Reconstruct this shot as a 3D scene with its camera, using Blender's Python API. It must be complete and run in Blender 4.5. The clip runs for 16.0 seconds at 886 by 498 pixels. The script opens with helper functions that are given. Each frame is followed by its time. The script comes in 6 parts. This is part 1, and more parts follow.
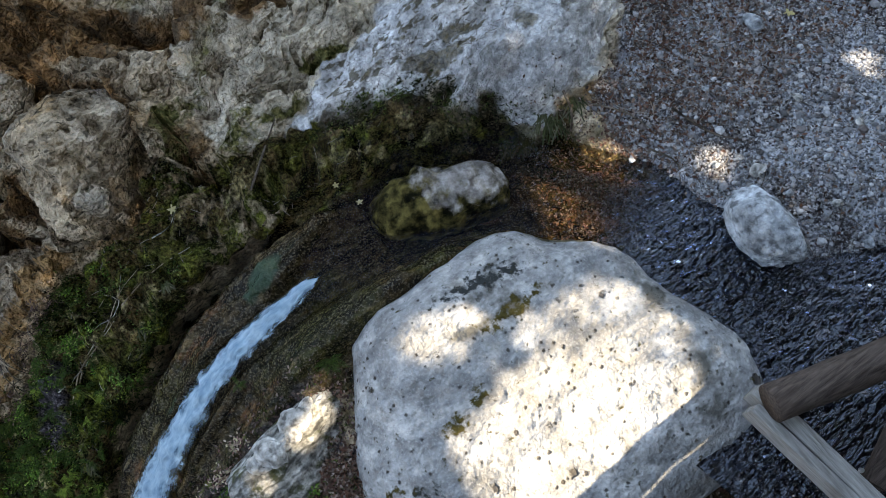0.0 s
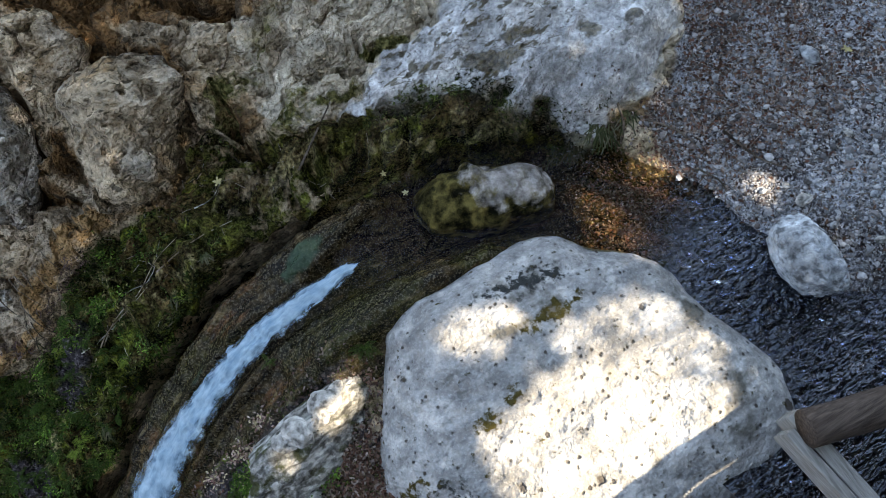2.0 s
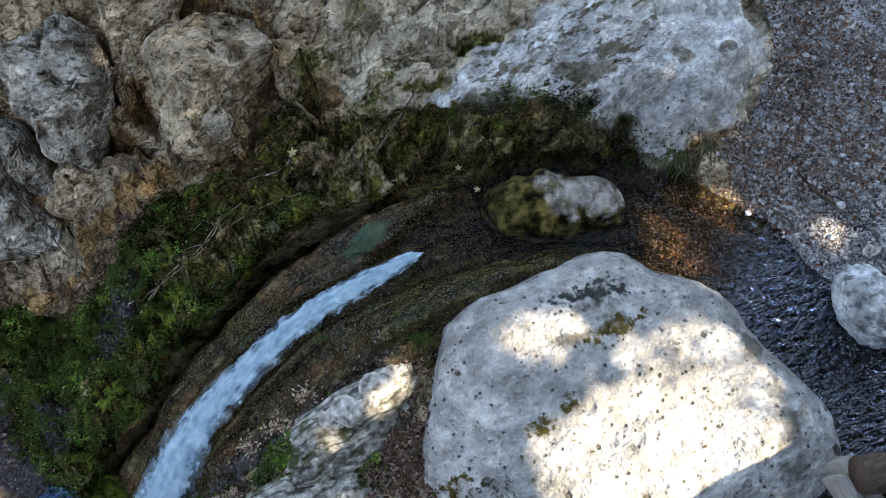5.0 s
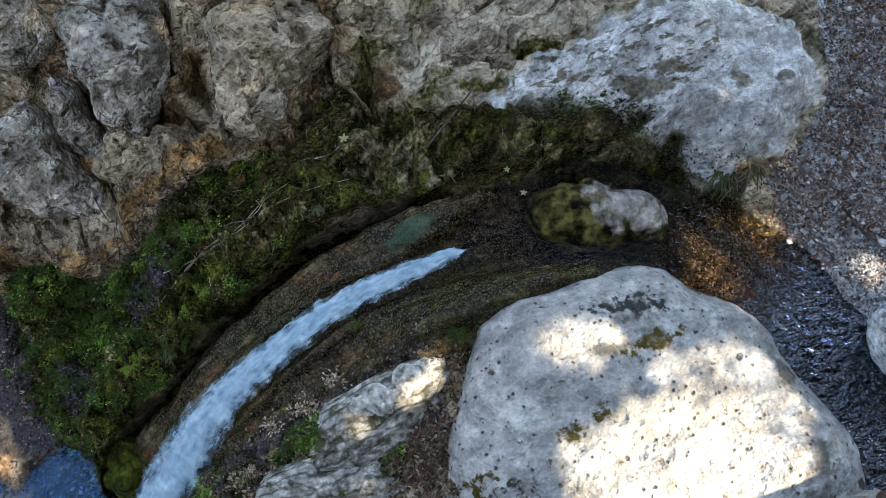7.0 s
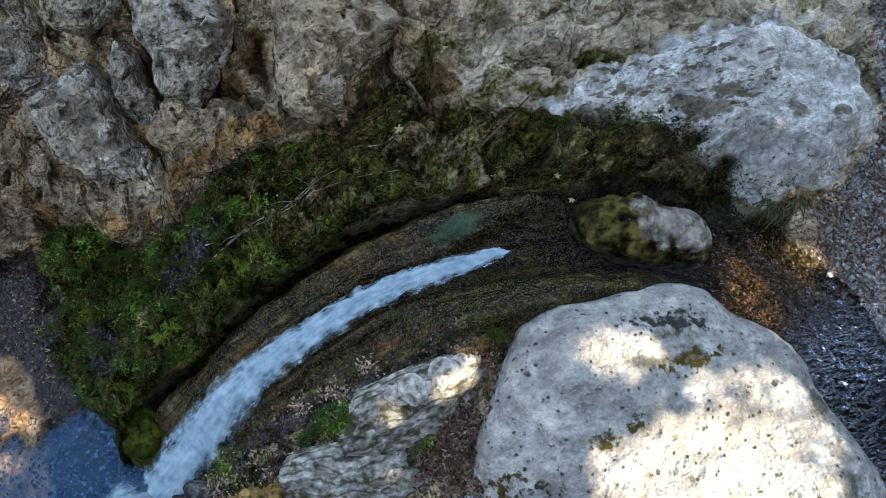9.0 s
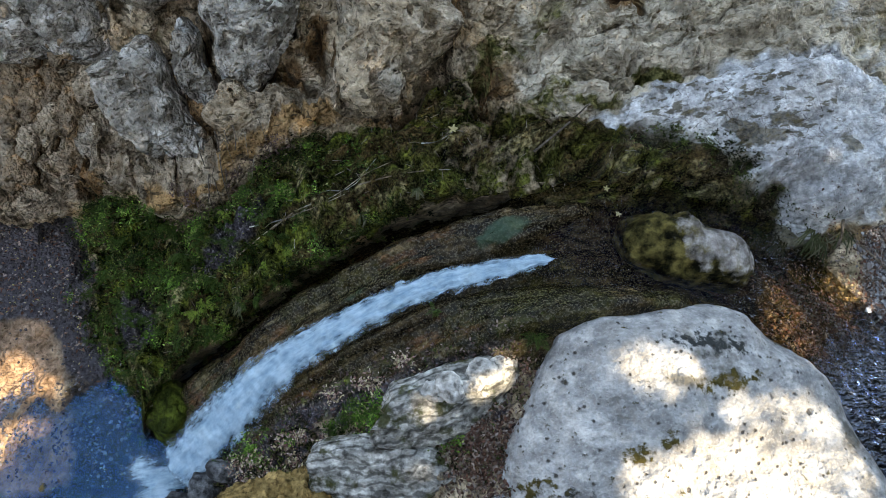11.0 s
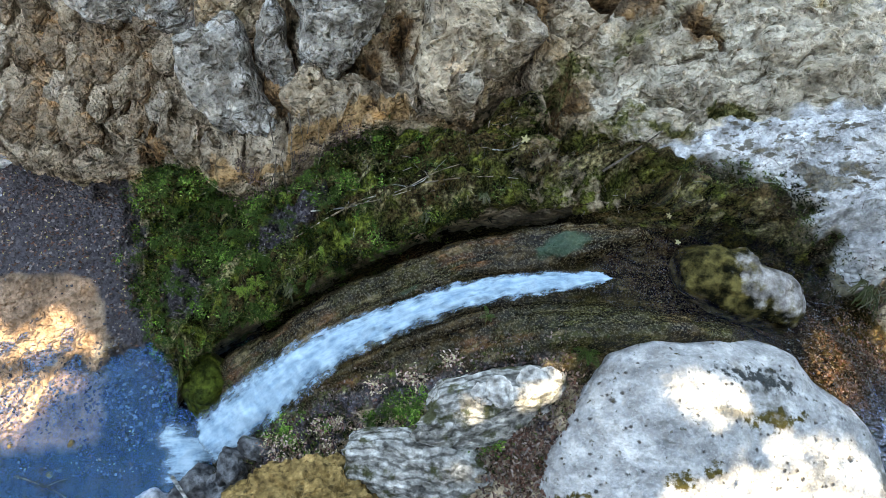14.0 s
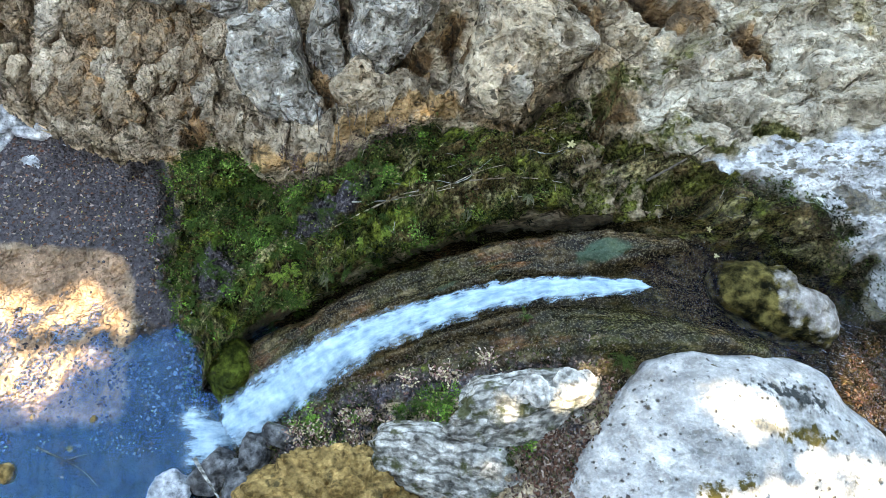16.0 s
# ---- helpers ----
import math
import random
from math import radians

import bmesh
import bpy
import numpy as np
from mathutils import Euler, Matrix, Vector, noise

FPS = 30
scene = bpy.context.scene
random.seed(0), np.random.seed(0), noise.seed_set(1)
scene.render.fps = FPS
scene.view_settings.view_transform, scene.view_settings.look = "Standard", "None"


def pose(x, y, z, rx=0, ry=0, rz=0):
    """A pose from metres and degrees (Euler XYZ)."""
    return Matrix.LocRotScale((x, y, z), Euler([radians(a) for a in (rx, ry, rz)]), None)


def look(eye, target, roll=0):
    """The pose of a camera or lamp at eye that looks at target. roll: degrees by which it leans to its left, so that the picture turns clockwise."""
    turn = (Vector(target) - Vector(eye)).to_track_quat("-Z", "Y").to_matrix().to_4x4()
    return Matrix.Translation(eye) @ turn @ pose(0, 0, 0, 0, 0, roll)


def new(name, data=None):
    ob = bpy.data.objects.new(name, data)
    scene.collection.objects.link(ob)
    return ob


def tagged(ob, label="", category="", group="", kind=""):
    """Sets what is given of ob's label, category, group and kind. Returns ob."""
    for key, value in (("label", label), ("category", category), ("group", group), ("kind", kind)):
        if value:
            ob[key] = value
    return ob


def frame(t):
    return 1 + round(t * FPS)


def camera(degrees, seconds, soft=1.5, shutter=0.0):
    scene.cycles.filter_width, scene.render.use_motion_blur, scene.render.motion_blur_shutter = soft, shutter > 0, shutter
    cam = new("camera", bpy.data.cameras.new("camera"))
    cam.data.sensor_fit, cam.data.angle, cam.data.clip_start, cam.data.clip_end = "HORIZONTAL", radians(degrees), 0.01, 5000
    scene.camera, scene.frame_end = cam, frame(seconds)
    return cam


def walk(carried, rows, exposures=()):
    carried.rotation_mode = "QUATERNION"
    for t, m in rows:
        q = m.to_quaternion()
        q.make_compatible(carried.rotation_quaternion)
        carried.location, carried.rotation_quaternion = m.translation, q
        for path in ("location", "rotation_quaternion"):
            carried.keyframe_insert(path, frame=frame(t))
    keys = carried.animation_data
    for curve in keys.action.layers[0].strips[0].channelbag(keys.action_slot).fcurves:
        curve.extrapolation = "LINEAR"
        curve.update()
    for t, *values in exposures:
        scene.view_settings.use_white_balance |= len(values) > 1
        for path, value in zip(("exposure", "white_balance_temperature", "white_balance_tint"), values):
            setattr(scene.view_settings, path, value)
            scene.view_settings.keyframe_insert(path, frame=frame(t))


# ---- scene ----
cam = camera(64.0, 16.0, soft=0.5)
PATH = [
    (0, (0.7, -0.211, 3.466), (0.976, 0.512, 1.622), -16.9),
    (0.5, (0.657, -0.202, 3.467), (0.941, 0.527, 1.626), -15.2),
    (1, (0.612, -0.188, 3.469), (0.905, 0.544, 1.631), -13.3),
    (1.5, (0.566, -0.168, 3.472), (0.867, 0.563, 1.635), -11.3),
    (2, (0.522, -0.147, 3.478), (0.828, 0.581, 1.641), -9.5),
    (2.5, (0.475, -0.126, 3.482), (0.789, 0.6, 1.645), -7.7),
    (3, (0.428, -0.107, 3.484), (0.748, 0.618, 1.648), -5.8),
    (3.5, (0.38, -0.089, 3.484), (0.709, 0.636, 1.649), -4.0),
    (4, (0.336, -0.073, 3.484), (0.669, 0.653, 1.65), -2.5),
    (6.5, (0.13, -0.011, 3.483), (0.476, 0.718, 1.654), 5.0),
    (7, (0.087, -0.005, 3.483), (0.435, 0.727, 1.655), 6.4),
    (7.5, (0.044, -0.001, 3.482), (0.393, 0.735, 1.655), 7.7),
    (8, (0.0, 0.0, 3.479), (0.35, 0.741, 1.655), 9.1),
    (8.5, (-0.045, 0.001, 3.474), (0.308, 0.747, 1.652), 10.5),
    (9, (-0.088, 0.002, 3.471), (0.265, 0.753, 1.651), 11.8),
    (11.5, (-0.299, 0.011, 3.46), (0.052, 0.782, 1.648), 17.4),
    (12, (-0.34, 0.01, 3.456), (0.011, 0.787, 1.646), 18.5),
    (12.5, (-0.38, 0.009, 3.451), (-0.028, 0.791, 1.644), 19.6),
    (13, (-0.418, 0.006, 3.449), (-0.067, 0.793, 1.644), 20.6),
    (13.5, (-0.459, 0.001, 3.446), (-0.106, 0.793, 1.644), 21.7),
    (14, (-0.501, -0.005, 3.444), (-0.145, 0.79, 1.643), 22.8),
    (14.5, (-0.545, -0.014, 3.438), (-0.186, 0.785, 1.64), 23.8),
    (15, (-0.589, -0.028, 3.426), (-0.227, 0.78, 1.633), 24.7),
    (15.5, (-0.633, -0.047, 3.41), (-0.268, 0.772, 1.622), 25.5),
    (16, (-0.677, -0.071, 3.393), (-0.31, 0.762, 1.612), 26.3),
]
EXPOSURE = 2.79
walk(cam, [(t, look(eye, target, roll)) for t, eye, target, roll in PATH],
     [(t, EXPOSURE + e, k, tint) for t, e, k, tint in ((0.0, -0.24, 8900, 9), (4.0, -0.14, 8900, 9), (9.0, -0.17, 9000, 8), (11.5, 0.06, 9400, 8), (12.5, 0.24, 9400, 7),
                                                       (13.5, 0.49, 9300, 6), (14.5, 0.75, 9300, 5), (16.0, 1.02, 9300, 4))])

# ---- light ----
SUN_DIR = Vector((0.37, -0.56, 0.74)).normalized()
world = bpy.data.worlds.new("sky")
scene.world = world
world.use_nodes = True
wn = world.node_tree.nodes
sky = wn.new("ShaderNodeTexSky")
sky.sky_type = "NISHITA"
sky.sun_disc = False
sky.sun_elevation = math.asin(SUN_DIR.z)
sky.sun_rotation = math.atan2(SUN_DIR.x, SUN_DIR.y)
wn["Background"].inputs["Strength"].default_value = 0.14
world.node_tree.links.new(sky.outputs[0], wn["Background"].inputs["Color"])
sun_data = bpy.data.lights.new("sun", "SUN")
sun_data.energy, sun_data.angle, sun_data.color = 2.7, radians(0.53), (1.0, 0.94, 0.87)
sun = new("sun", sun_data)
sun.matrix_world = look(SUN_DIR * 20, (0, 0, 0))


# ---- materials ----
def material(name):
    m = bpy.data.materials.new(name)
    m.use_nodes = True
    t = m.node_tree
    return m, t.nodes, t.links, t.nodes["Principled BSDF"]


class Graph:
    """Shortcuts for building node trees."""

    def __init__(self, name):
        self.m, self.n, self.l, self.b = material(name)
        self.co = self.n.new("ShaderNodeTexCoord").outputs["Object"]

    def put(self, socket, value):
        if hasattr(value, "is_output"):
            self.l.new(value, socket)
        elif isinstance(value, tuple):
            socket.default_value = (*value, 1) if len(value) == 3 and len(socket.default_value) == 4 else value
        else:
            socket.default_value = value

    def noise(self, scale, detail=6.0, rough=0.6, distort=0.0, co=None):
        k = self.n.new("ShaderNodeTexNoise")
        self.put(k.inputs["Vector"], co or self.co)
        k.inputs["Scale"].default_value, k.inputs["Detail"].default_value = scale, min(detail, 5.0)
        k.inputs["Roughness"].default_value, k.inputs["Distortion"].default_value = min(rough, 0.6), 0.2 * distort
        return k.outputs["Fac"]

    def cells(self, scale, feature="F1", co=None):
        k = self.n.new("ShaderNodeTexVoronoi")
        k.feature = feature
        self.put(k.inputs["Vector"], co or self.co)
        k.inputs["Scale"].default_value = scale
        return k

    def stretch(self, sx, sy, sz, rz=0.0):
        k = self.n.new("ShaderNodeMapping")
        self.put(k.inputs["Vector"], self.co)
        k.inputs["Scale"].default_value = (sx, sy, sz)
        k.inputs["Rotation"].default_value = (0, 0, rz)
        return k.outputs[0]

    def ramp(self, fac, *stops):
        k = self.n.new("ShaderNodeValToRGB")
        e = k.color_ramp.elements
        while len(e) < len(stops):
            e.new(0.5)
        for el, (p, c) in zip(e, stops):
            el.position = p
            el.color = (c, c, c, 1) if isinstance(c, (int, float)) else (*c, 1)
        self.put(k.inputs[0], fac)
        return k.outputs[0]

    def mix(self, fac, a, b, blend="MIX"):
        k = self.n.new("ShaderNodeMix")
        k.data_type, k.blend_type = "RGBA", blend
        self.put(k.inputs[0], fac)
        self.put(k.inputs[6], a)
        self.put(k.inputs[7], b)
        return k.outputs[2]

    def math(self, op, a, b=0.0, c=0.0, clamp=False):
        k = self.n.new("ShaderNodeMath")
        k.operation, k.use_clamp = op, clamp
        for s, v in zip(k.inputs, (a, b, c)):
            self.put(s, v)
        return k.outputs[0]

    def attr(self, name):
        k = self.n.new("ShaderNodeAttribute")
        k.attribute_name = name
        return k.outputs["Fac"]

    def rand(self):
        return self.n.new("ShaderNodeObjectInfo").outputs["Random"]

    def island(self):
        return self.n.new("ShaderNodeNewGeometry").outputs["Random Per Island"]

    def bump(self, height, strength, distance, normal=None):
        k = self.n.new("ShaderNodeBump")
        self.put(k.inputs["Height"], height)
        k.inputs["Strength"].default_value, k.inputs["Distance"].default_value = strength, distance
        if normal:
            self.l.new(normal, k.inputs["Normal"])
        return k.outputs[0]

    def done(self, colour, rough=0.85, normal=None, **more):
        self.put(self.b.inputs["Base Color"], colour)
        self.put(self.b.inputs["Roughness"], rough)
        self.b.inputs["Specular IOR Level"].default_value = 0.05
        if normal:
            self.l.new(normal, self.b.inputs["Normal"])
        for k, v in more.items():
            self.put(self.b.inputs[k.replace("_", " ")], v)
        return self.m


def masked(g, name, scale, spread=0.5):
    """An attribute whose edge is broken up by noise."""
    n = g.noise(scale, 8, 0.65)
    v = g.math("ADD", g.attr(name), g.math("MULTIPLY", g.math("SUBTRACT", n, 0.5), spread * 2.2))
    return g.ramp(v, (0.35, 0.0), (0.65, 1.0))


def warped(g, scale, amount):
    """Object coordinates bent by noise."""
    n = g.n.new("ShaderNodeTexNoise")
    g.l.new(g.co, n.inputs["Vector"])
    n.inputs["Scale"].default_value, n.inputs["Detail"].default_value = scale, 4
    k = g.n.new("ShaderNodeVectorMath")
    k.operation = "MULTIPLY_ADD"
    g.l.new(n.outputs["Color"], k.inputs[0])
    k.inputs[1].default_value = (amount,) * 3
    g.l.new(g.co, k.inputs[2])
    return k.outputs[0]


def crevices(g, scale, width, warp):
    """Thin lines of a broken crust: 1 in the joints."""
    c = g.cells(scale, "DISTANCE_TO_EDGE", warp)
    return g.ramp(c.outputs["Distance"], (width * 0.3, 1.0), (width, 0.0))


def speckled(g, col, scale, dark, light, amount=0.7, co=None):
    """Breaks a colour up with fine dark and light grains."""
    n = g.noise(scale, 3, 0.6, 0.0, co)
    col = g.mix(g.math("MULTIPLY", g.ramp(n, (0.39, 1.0), (0.48, 0.0)), amount), col, dark)
    return g.mix(g.math("MULTIPLY", g.ramp(n, (0.53, 0.0), (0.62, 1.0)), amount), col, light)


def weathered(g, col, scale, lo=0.4, hi=1.35, co=None, distort=0.6, rough=0.74):
    """Lightens and darkens a colour by rough natural noise."""
    n = g.noise(scale, 12, rough, distort, co)
    return g.mix(1.0, col, g.ramp(n, (0.37, lo), (0.50, 0.5 * (lo + hi)), (0.63, hi)), "MULTIPLY")


def terrain_material():
    g = Graph("ravine_rock")
    big, mid = g.noise(2.2, 5), g.noise(9, 8, 0.7)
    along_flow = g.n.new("ShaderNodeCombineXYZ")
    g.l.new(g.attr("flow_s"), along_flow.inputs[0])
    g.l.new(g.math("MULTIPLY", g.attr("flow_d"), 3.6), along_flow.inputs[1])
    g.l.new(g.math("MULTIPLY", big, 0.6), along_flow.inputs[2])
    flow = along_flow.outputs[0]
    # bare limestone, beige and grey with warm and dark stains
    rock = g.mix(g.ramp(mid, (0.34, 0.0), (0.60, 1.0)), (0.30, 0.22, 0.14), (0.68, 0.56, 0.41))
    rock = g.mix(g.ramp(big, (0.45, 0.0), (0.62, 0.7)), rock, (0.52, 0.40, 0.27))
    rock = g.mix(g.ramp(g.noise(5, 7, 0.7, 0.8), (0.56, 0.0), (0.66, 0.6)), rock, (0.20, 0.17, 0.09))
    rock = g.mix(g.ramp(g.noise(2.7, 7, 0.68, 0.5), (0.53, 0.0), (0.62, 0.75)), rock, g.mix(mid, (0.26, 0.15, 0.07), (0.52, 0.34, 0.18)))
    grey = g.mix(g.ramp(mid, (0.38, 0.0), (0.60, 1.0)), (0.20, 0.19, 0.17), (0.56, 0.54, 0.49))
    grey = g.mix(g.ramp(g.noise(4.5, 6, 0.65), (0.5, 0.0), (0.62, 0.6)), grey, (0.47, 0.50, 0.51))
    rock = g.mix(g.math("MULTIPLY", g.ramp(g.attr("tone"), (0.3, 0.0), (0.75, 1.0)), 0.85), rock, grey)
    face = g.mix(g.ramp(g.noise(4, 9, 0.72, 0.8), (0.36, 0.0), (0.60, 1.0)), (0.40, 0.335, 0.25), (0.68, 0.60, 0.48))
    lines = g.noise(5, 9, 0.75, 1.0, g.stretch(1.0, 4.0, 3.0, -0.45))
    face = g.mix(g.ramp(lines, (0.555, 0.0), (0.64, 0.85)), face, (0.17, 0.13, 0.075))
    face = g.mix(g.ramp(g.noise(3.2, 7, 0.7), (0.56, 0.0), (0.64, 0.6)), face, (0.30, 0.25, 0.12))
    rock = g.mix(masked(g, "face", 8, 0.3), rock, face)
    ochre = g.mix(g.ramp(mid, (0.35, 0.0), (0.65, 1.0)), (0.18, 0.13, 0.085), (0.54, 0.45, 0.34))
    rock = g.mix(masked(g, "tan", 14, 0.6), rock, ochre)
    rock = g.mix(masked(g, "ochre", 16, 0.5), rock, g.mix(mid, (0.27, 0.15, 0.06), (0.54, 0.36, 0.19)))
    # dark brown in hollows, along the rift and round the block bases
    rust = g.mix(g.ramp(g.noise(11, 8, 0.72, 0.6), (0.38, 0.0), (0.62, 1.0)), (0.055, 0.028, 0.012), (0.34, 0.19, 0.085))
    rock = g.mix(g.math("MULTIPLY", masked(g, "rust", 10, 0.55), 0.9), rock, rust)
    bent = warped(g, 7, 0.16)
    smoothness = g.math("SUBTRACT", 1.0, g.math("MAXIMUM", g.attr("pale"), g.attr("face")), clamp=True)
    fissure = g.math("MULTIPLY", crevices(g, 6.5, 0.05, bent), g.ramp(g.noise(3.5, 3), (0.48, 0.0), (0.60, 1.0)))
    crust = g.math("MULTIPLY", crevices(g, 24, 0.10, warped(g, 22, 0.05)), g.ramp(g.noise(6, 4), (0.45, 0.0), (0.58, 1.0)))
    fissure, crust = g.math("MULTIPLY", fissure, smoothness), g.math("MULTIPLY", crust, smoothness)
    rock = g.mix(g.math("MULTIPLY", fissure, 0.7), rock, (0.05, 0.040, 0.026))
    rock = g.mix(g.math("MULTIPLY", crust, 0.4), rock, (0.075, 0.060, 0.040))
    rock = weathered(g, rock, 8, 0.62, 1.22, g.stretch(1.0, 1.3, 1.6, -0.2), 0.5, 0.66)
    grain = g.noise(30, 7, 0.62)
    rock = g.mix(1.0, rock, g.ramp(grain, (0.34, 0.5), (0.42, 0.95), (0.66, 1.15)), "MULTIPLY")
    creases = g.noise(16, 2, 0.5, 1.6, g.stretch(1.0, 2.2, 2.2, -0.25))
    rock = g.mix(g.math("MULTIPLY", g.ramp(creases, (0.61, 0.0), (0.66, 0.75)), smoothness), rock, (0.05, 0.042, 0.03))
    pale = g.mix(g.ramp(g.noise(5, 9, 0.7, 0.6), (0.36, 0.0), (0.58, 1.0)), (0.40, 0.41, 0.42), (0.76, 0.78, 0.80))
    pale = g.mix(g.ramp(g.noise(3.4, 6, 0.6), (0.52, 0.0), (0.66, 0.8)), pale, (0.74, 0.72, 0.69))
    pale = weathered(g, pale, 14, 0.6, 1.15, None, 0.8)
    pale = weathered(g, pale, 50, 0.7, 1.18)
    streak = g.noise(15, 7, 0.66, 0.6, g.stretch(1.0, 2.8, 2.0, -0.42))
    where = g.ramp(g.math("ADD", g.attr("streaky"), g.math("MULTIPLY", g.noise(4, 4), 0.6)), (0.42, 0.0), (0.8, 1.0))
    pale = g.mix(g.math("MULTIPLY", g.ramp(streak, (0.55, 0.0), (0.60, 0.9)), where), pale, (0.12, 0.105, 0.075))
    rock = g.mix(masked(g, "pale", 11, 0.45), rock, pale)
    rock = g.mix(g.math("MULTIPLY", masked(g, "stain", 26, 0.7), 0.8), rock, g.mix(g.ramp(g.noise(40, 4), (0.42, 0.0), (0.6, 1.0)), (0.045, 0.040, 0.025), (0.20, 0.165, 0.10)))
    rock = g.mix(masked(g, "olive", 22, 0.65), rock, g.mix(g.ramp(g.noise(35, 5), (0.42, 0.0), (0.6, 1.0)), (0.045, 0.048, 0.015), (0.21, 0.19, 0.08)))
    # wet brown stream rock, streaked along the flow
    bed = g.mix(g.ramp(g.noise(4, 8, 0.72, 0.8, flow), (0.40, 0.0), (0.62, 1.0)), (0.006, 0.0045, 0.002), (0.056, 0.036, 0.014))
    bed = g.mix(g.ramp(g.noise(3.2, 6, 0.65, 0.6), (0.47, 0.0), (0.58, 0.75)), bed, (0.022, 0.023, 0.005))
    bed = g.mix(g.ramp(g.noise(2.6, 6, 0.65, 0.9, flow), (0.58, 0.0), (0.66, 0.7)), bed, (0.11, 0.045, 0.018))
    bed = g.mix(g.ramp(g.noise(6, 8, 0.75, 1.2, flow), (0.58, 0.0), (0.65, 0.6)), bed, (0.13, 0.10, 0.05))
    bed = weathered(g, bed, 9, 0.5, 1.5, flow, 0.2, 0.6)
    bed = g.mix(g.ramp(g.noise(2.4, 4, 0.6), (0.46, 0.0), (0.60, 0.8)), bed, (0.010, 0.008, 0.004))
    bed = weathered(g, bed, 26, 0.45, 1.45)
    # light specks here are painted glints of the wet rock
    bed = speckled(g, bed, 120, (0.006, 0.005, 0.003), (0.20, 0.17, 0.12), 0.32)
    bed = g.mix(g.math("MULTIPLY", masked(g, "algae", 14, 0.5), 0.8), bed, g.mix(g.noise(60, 4), (0.012, 0.03, 0.018), (0.05, 0.095, 0.062)))
    wet = masked(g, "wet", 10, 0.3)
    rock = g.mix(wet, rock, bed)
    # moss
    moss = g.mix(g.ramp(g.noise(9, 9, 0.75, 0.6), (0.40, 0.0), (0.62, 1.0)), (0.010, 0.014, 0.003), (0.12, 0.145, 0.024))
    earth = g.mix(g.ramp(g.noise(6, 8, 0.75, 0.8, flow), (0.40, 0.0), (0.6, 1.0)), (0.006, 0.005, 0.003), (0.080, 0.052, 0.024))
    moss = g.mix(g.ramp(g.noise(3.4, 7, 0.7, 0.8, flow), (0.44, 0.0), (0.54, 0.95)), moss, earth)
    moss = g.mix(g.ramp(g.noise(3.6, 8, 0.74, 1.4, flow), (0.565, 0.0), (0.63, 0.85)), moss, g.mix(g.noise(30, 4), (0.16, 0.14, 0.06), (0.36, 0.31, 0.18)))
    moss = g.mix(g.math("MULTIPLY", g.attr("dry"), 0.5), moss, earth)
    moss = weathered(g, moss, 14, 0.25, 1.6, flow, 0.2, 0.6)
    moss = speckled(g, weathered(g, moss, 60, 0.3, 1.9), 130, (0.003, 0.004, 0.002), (0.13, 0.14, 0.05), 0.4)
    moss = g.mix(masked(g, "soil", 16, 0.5), moss, speckled(g, (0.055, 0.05, 0.06), 60, (0.02, 0.018, 0.022), (0.20, 0.19, 0.21), 0.7))
    mm = masked(g, "moss", 18, 0.6)
    rock = g.mix(mm, rock, moss)
    rock = g.mix(masked(g, "buff", 24, 0.6), rock, weathered(g, (0.40, 0.33, 0.17), 30, 0.25, 1.5, flow))
    # earth and gravel matrix
    peb = g.cells(62)
    grit = g.mix(g.ramp(g.noise(3.5, 6), (0.42, 0.0), (0.58, 1.0)), (0.085, 0.075, 0.08), (0.44, 0.47, 0.53))
    grit = g.mix(g.ramp(peb.outputs["Color"], (0.55, 0.0), (0.95, 0.8)), grit, (0.46, 0.46, 0.46))
    grit = speckled(g, grit, 95, (0.02, 0.016, 0.016), (0.62, 0.64, 0.68), 0.75)
    grit = g.mix(g.math("MULTIPLY", g.attr("dark"), 0.95), grit, g.mix(g.noise(50, 4), (0.014, 0.013, 0.016), (0.12, 0.11, 0.125)))
    gm = masked(g, "gravel", 9, 0.25)
    col = g.mix(gm, rock, grit)
    col = g.mix(masked(g, "deep", 8, 0.3), col, weathered(g, (0.028, 0.023, 0.02), 9, 0.4, 1.6))
    # pale tan painted where the sun patch falls, to brighten it
    col = g.mix(masked(g, "sunlit_tan", 7, 0.35), col, weathered(g, weathered(g, (0.38, 0.255, 0.175), 6, 0.5, 1.25), 40, 0.7, 1.2))
    rough = g.math("SUBTRACT", 0.95, g.math("MULTIPLY", wet, 0.72))
    pit = g.ramp(g.cells(24).outputs["Distance"], (0.05, 0.0), (0.3, 1.0))
    beads = g.math("POWER", g.cells(52, co=warped(g, 20, 0.05)).outputs["Distance"], 2.0)
    h = g.math("ADD", g.math("MULTIPLY", g.noise(30, 3, 0.55), 0.75), g.math("MULTIPLY", pit, 0.1))
    h = g.math("SUBTRACT", h, g.math("MULTIPLY", g.math("MULTIPLY", beads, 0.5), g.math("SUBTRACT", 1.0, g.math("MULTIPLY", g.attr("pale"), 0.7))))
    h = g.math("SUBTRACT", h, g.math("MULTIPLY", g.ramp(creases, (0.58, 0.0), (0.66, 1.0)), 0.12))
    h = g.math("ADD", h, g.math("MULTIPLY", g.noise(120, 2, 0.5), 0.2))
    h = g.math("SUBTRACT", h, g.math("ADD", g.math("MULTIPLY", fissure, 0.25), g.math("MULTIPLY", crust, 0.03)))
    h = g.math("ADD", h, g.math("MULTIPLY", g.math("MULTIPLY", peb.outputs["Distance"], gm), -0.25))
    h = g.math("MULTIPLY", h, g.math("SUBTRACT", 1.0, g.math("MULTIPLY", wet, 0.8)))
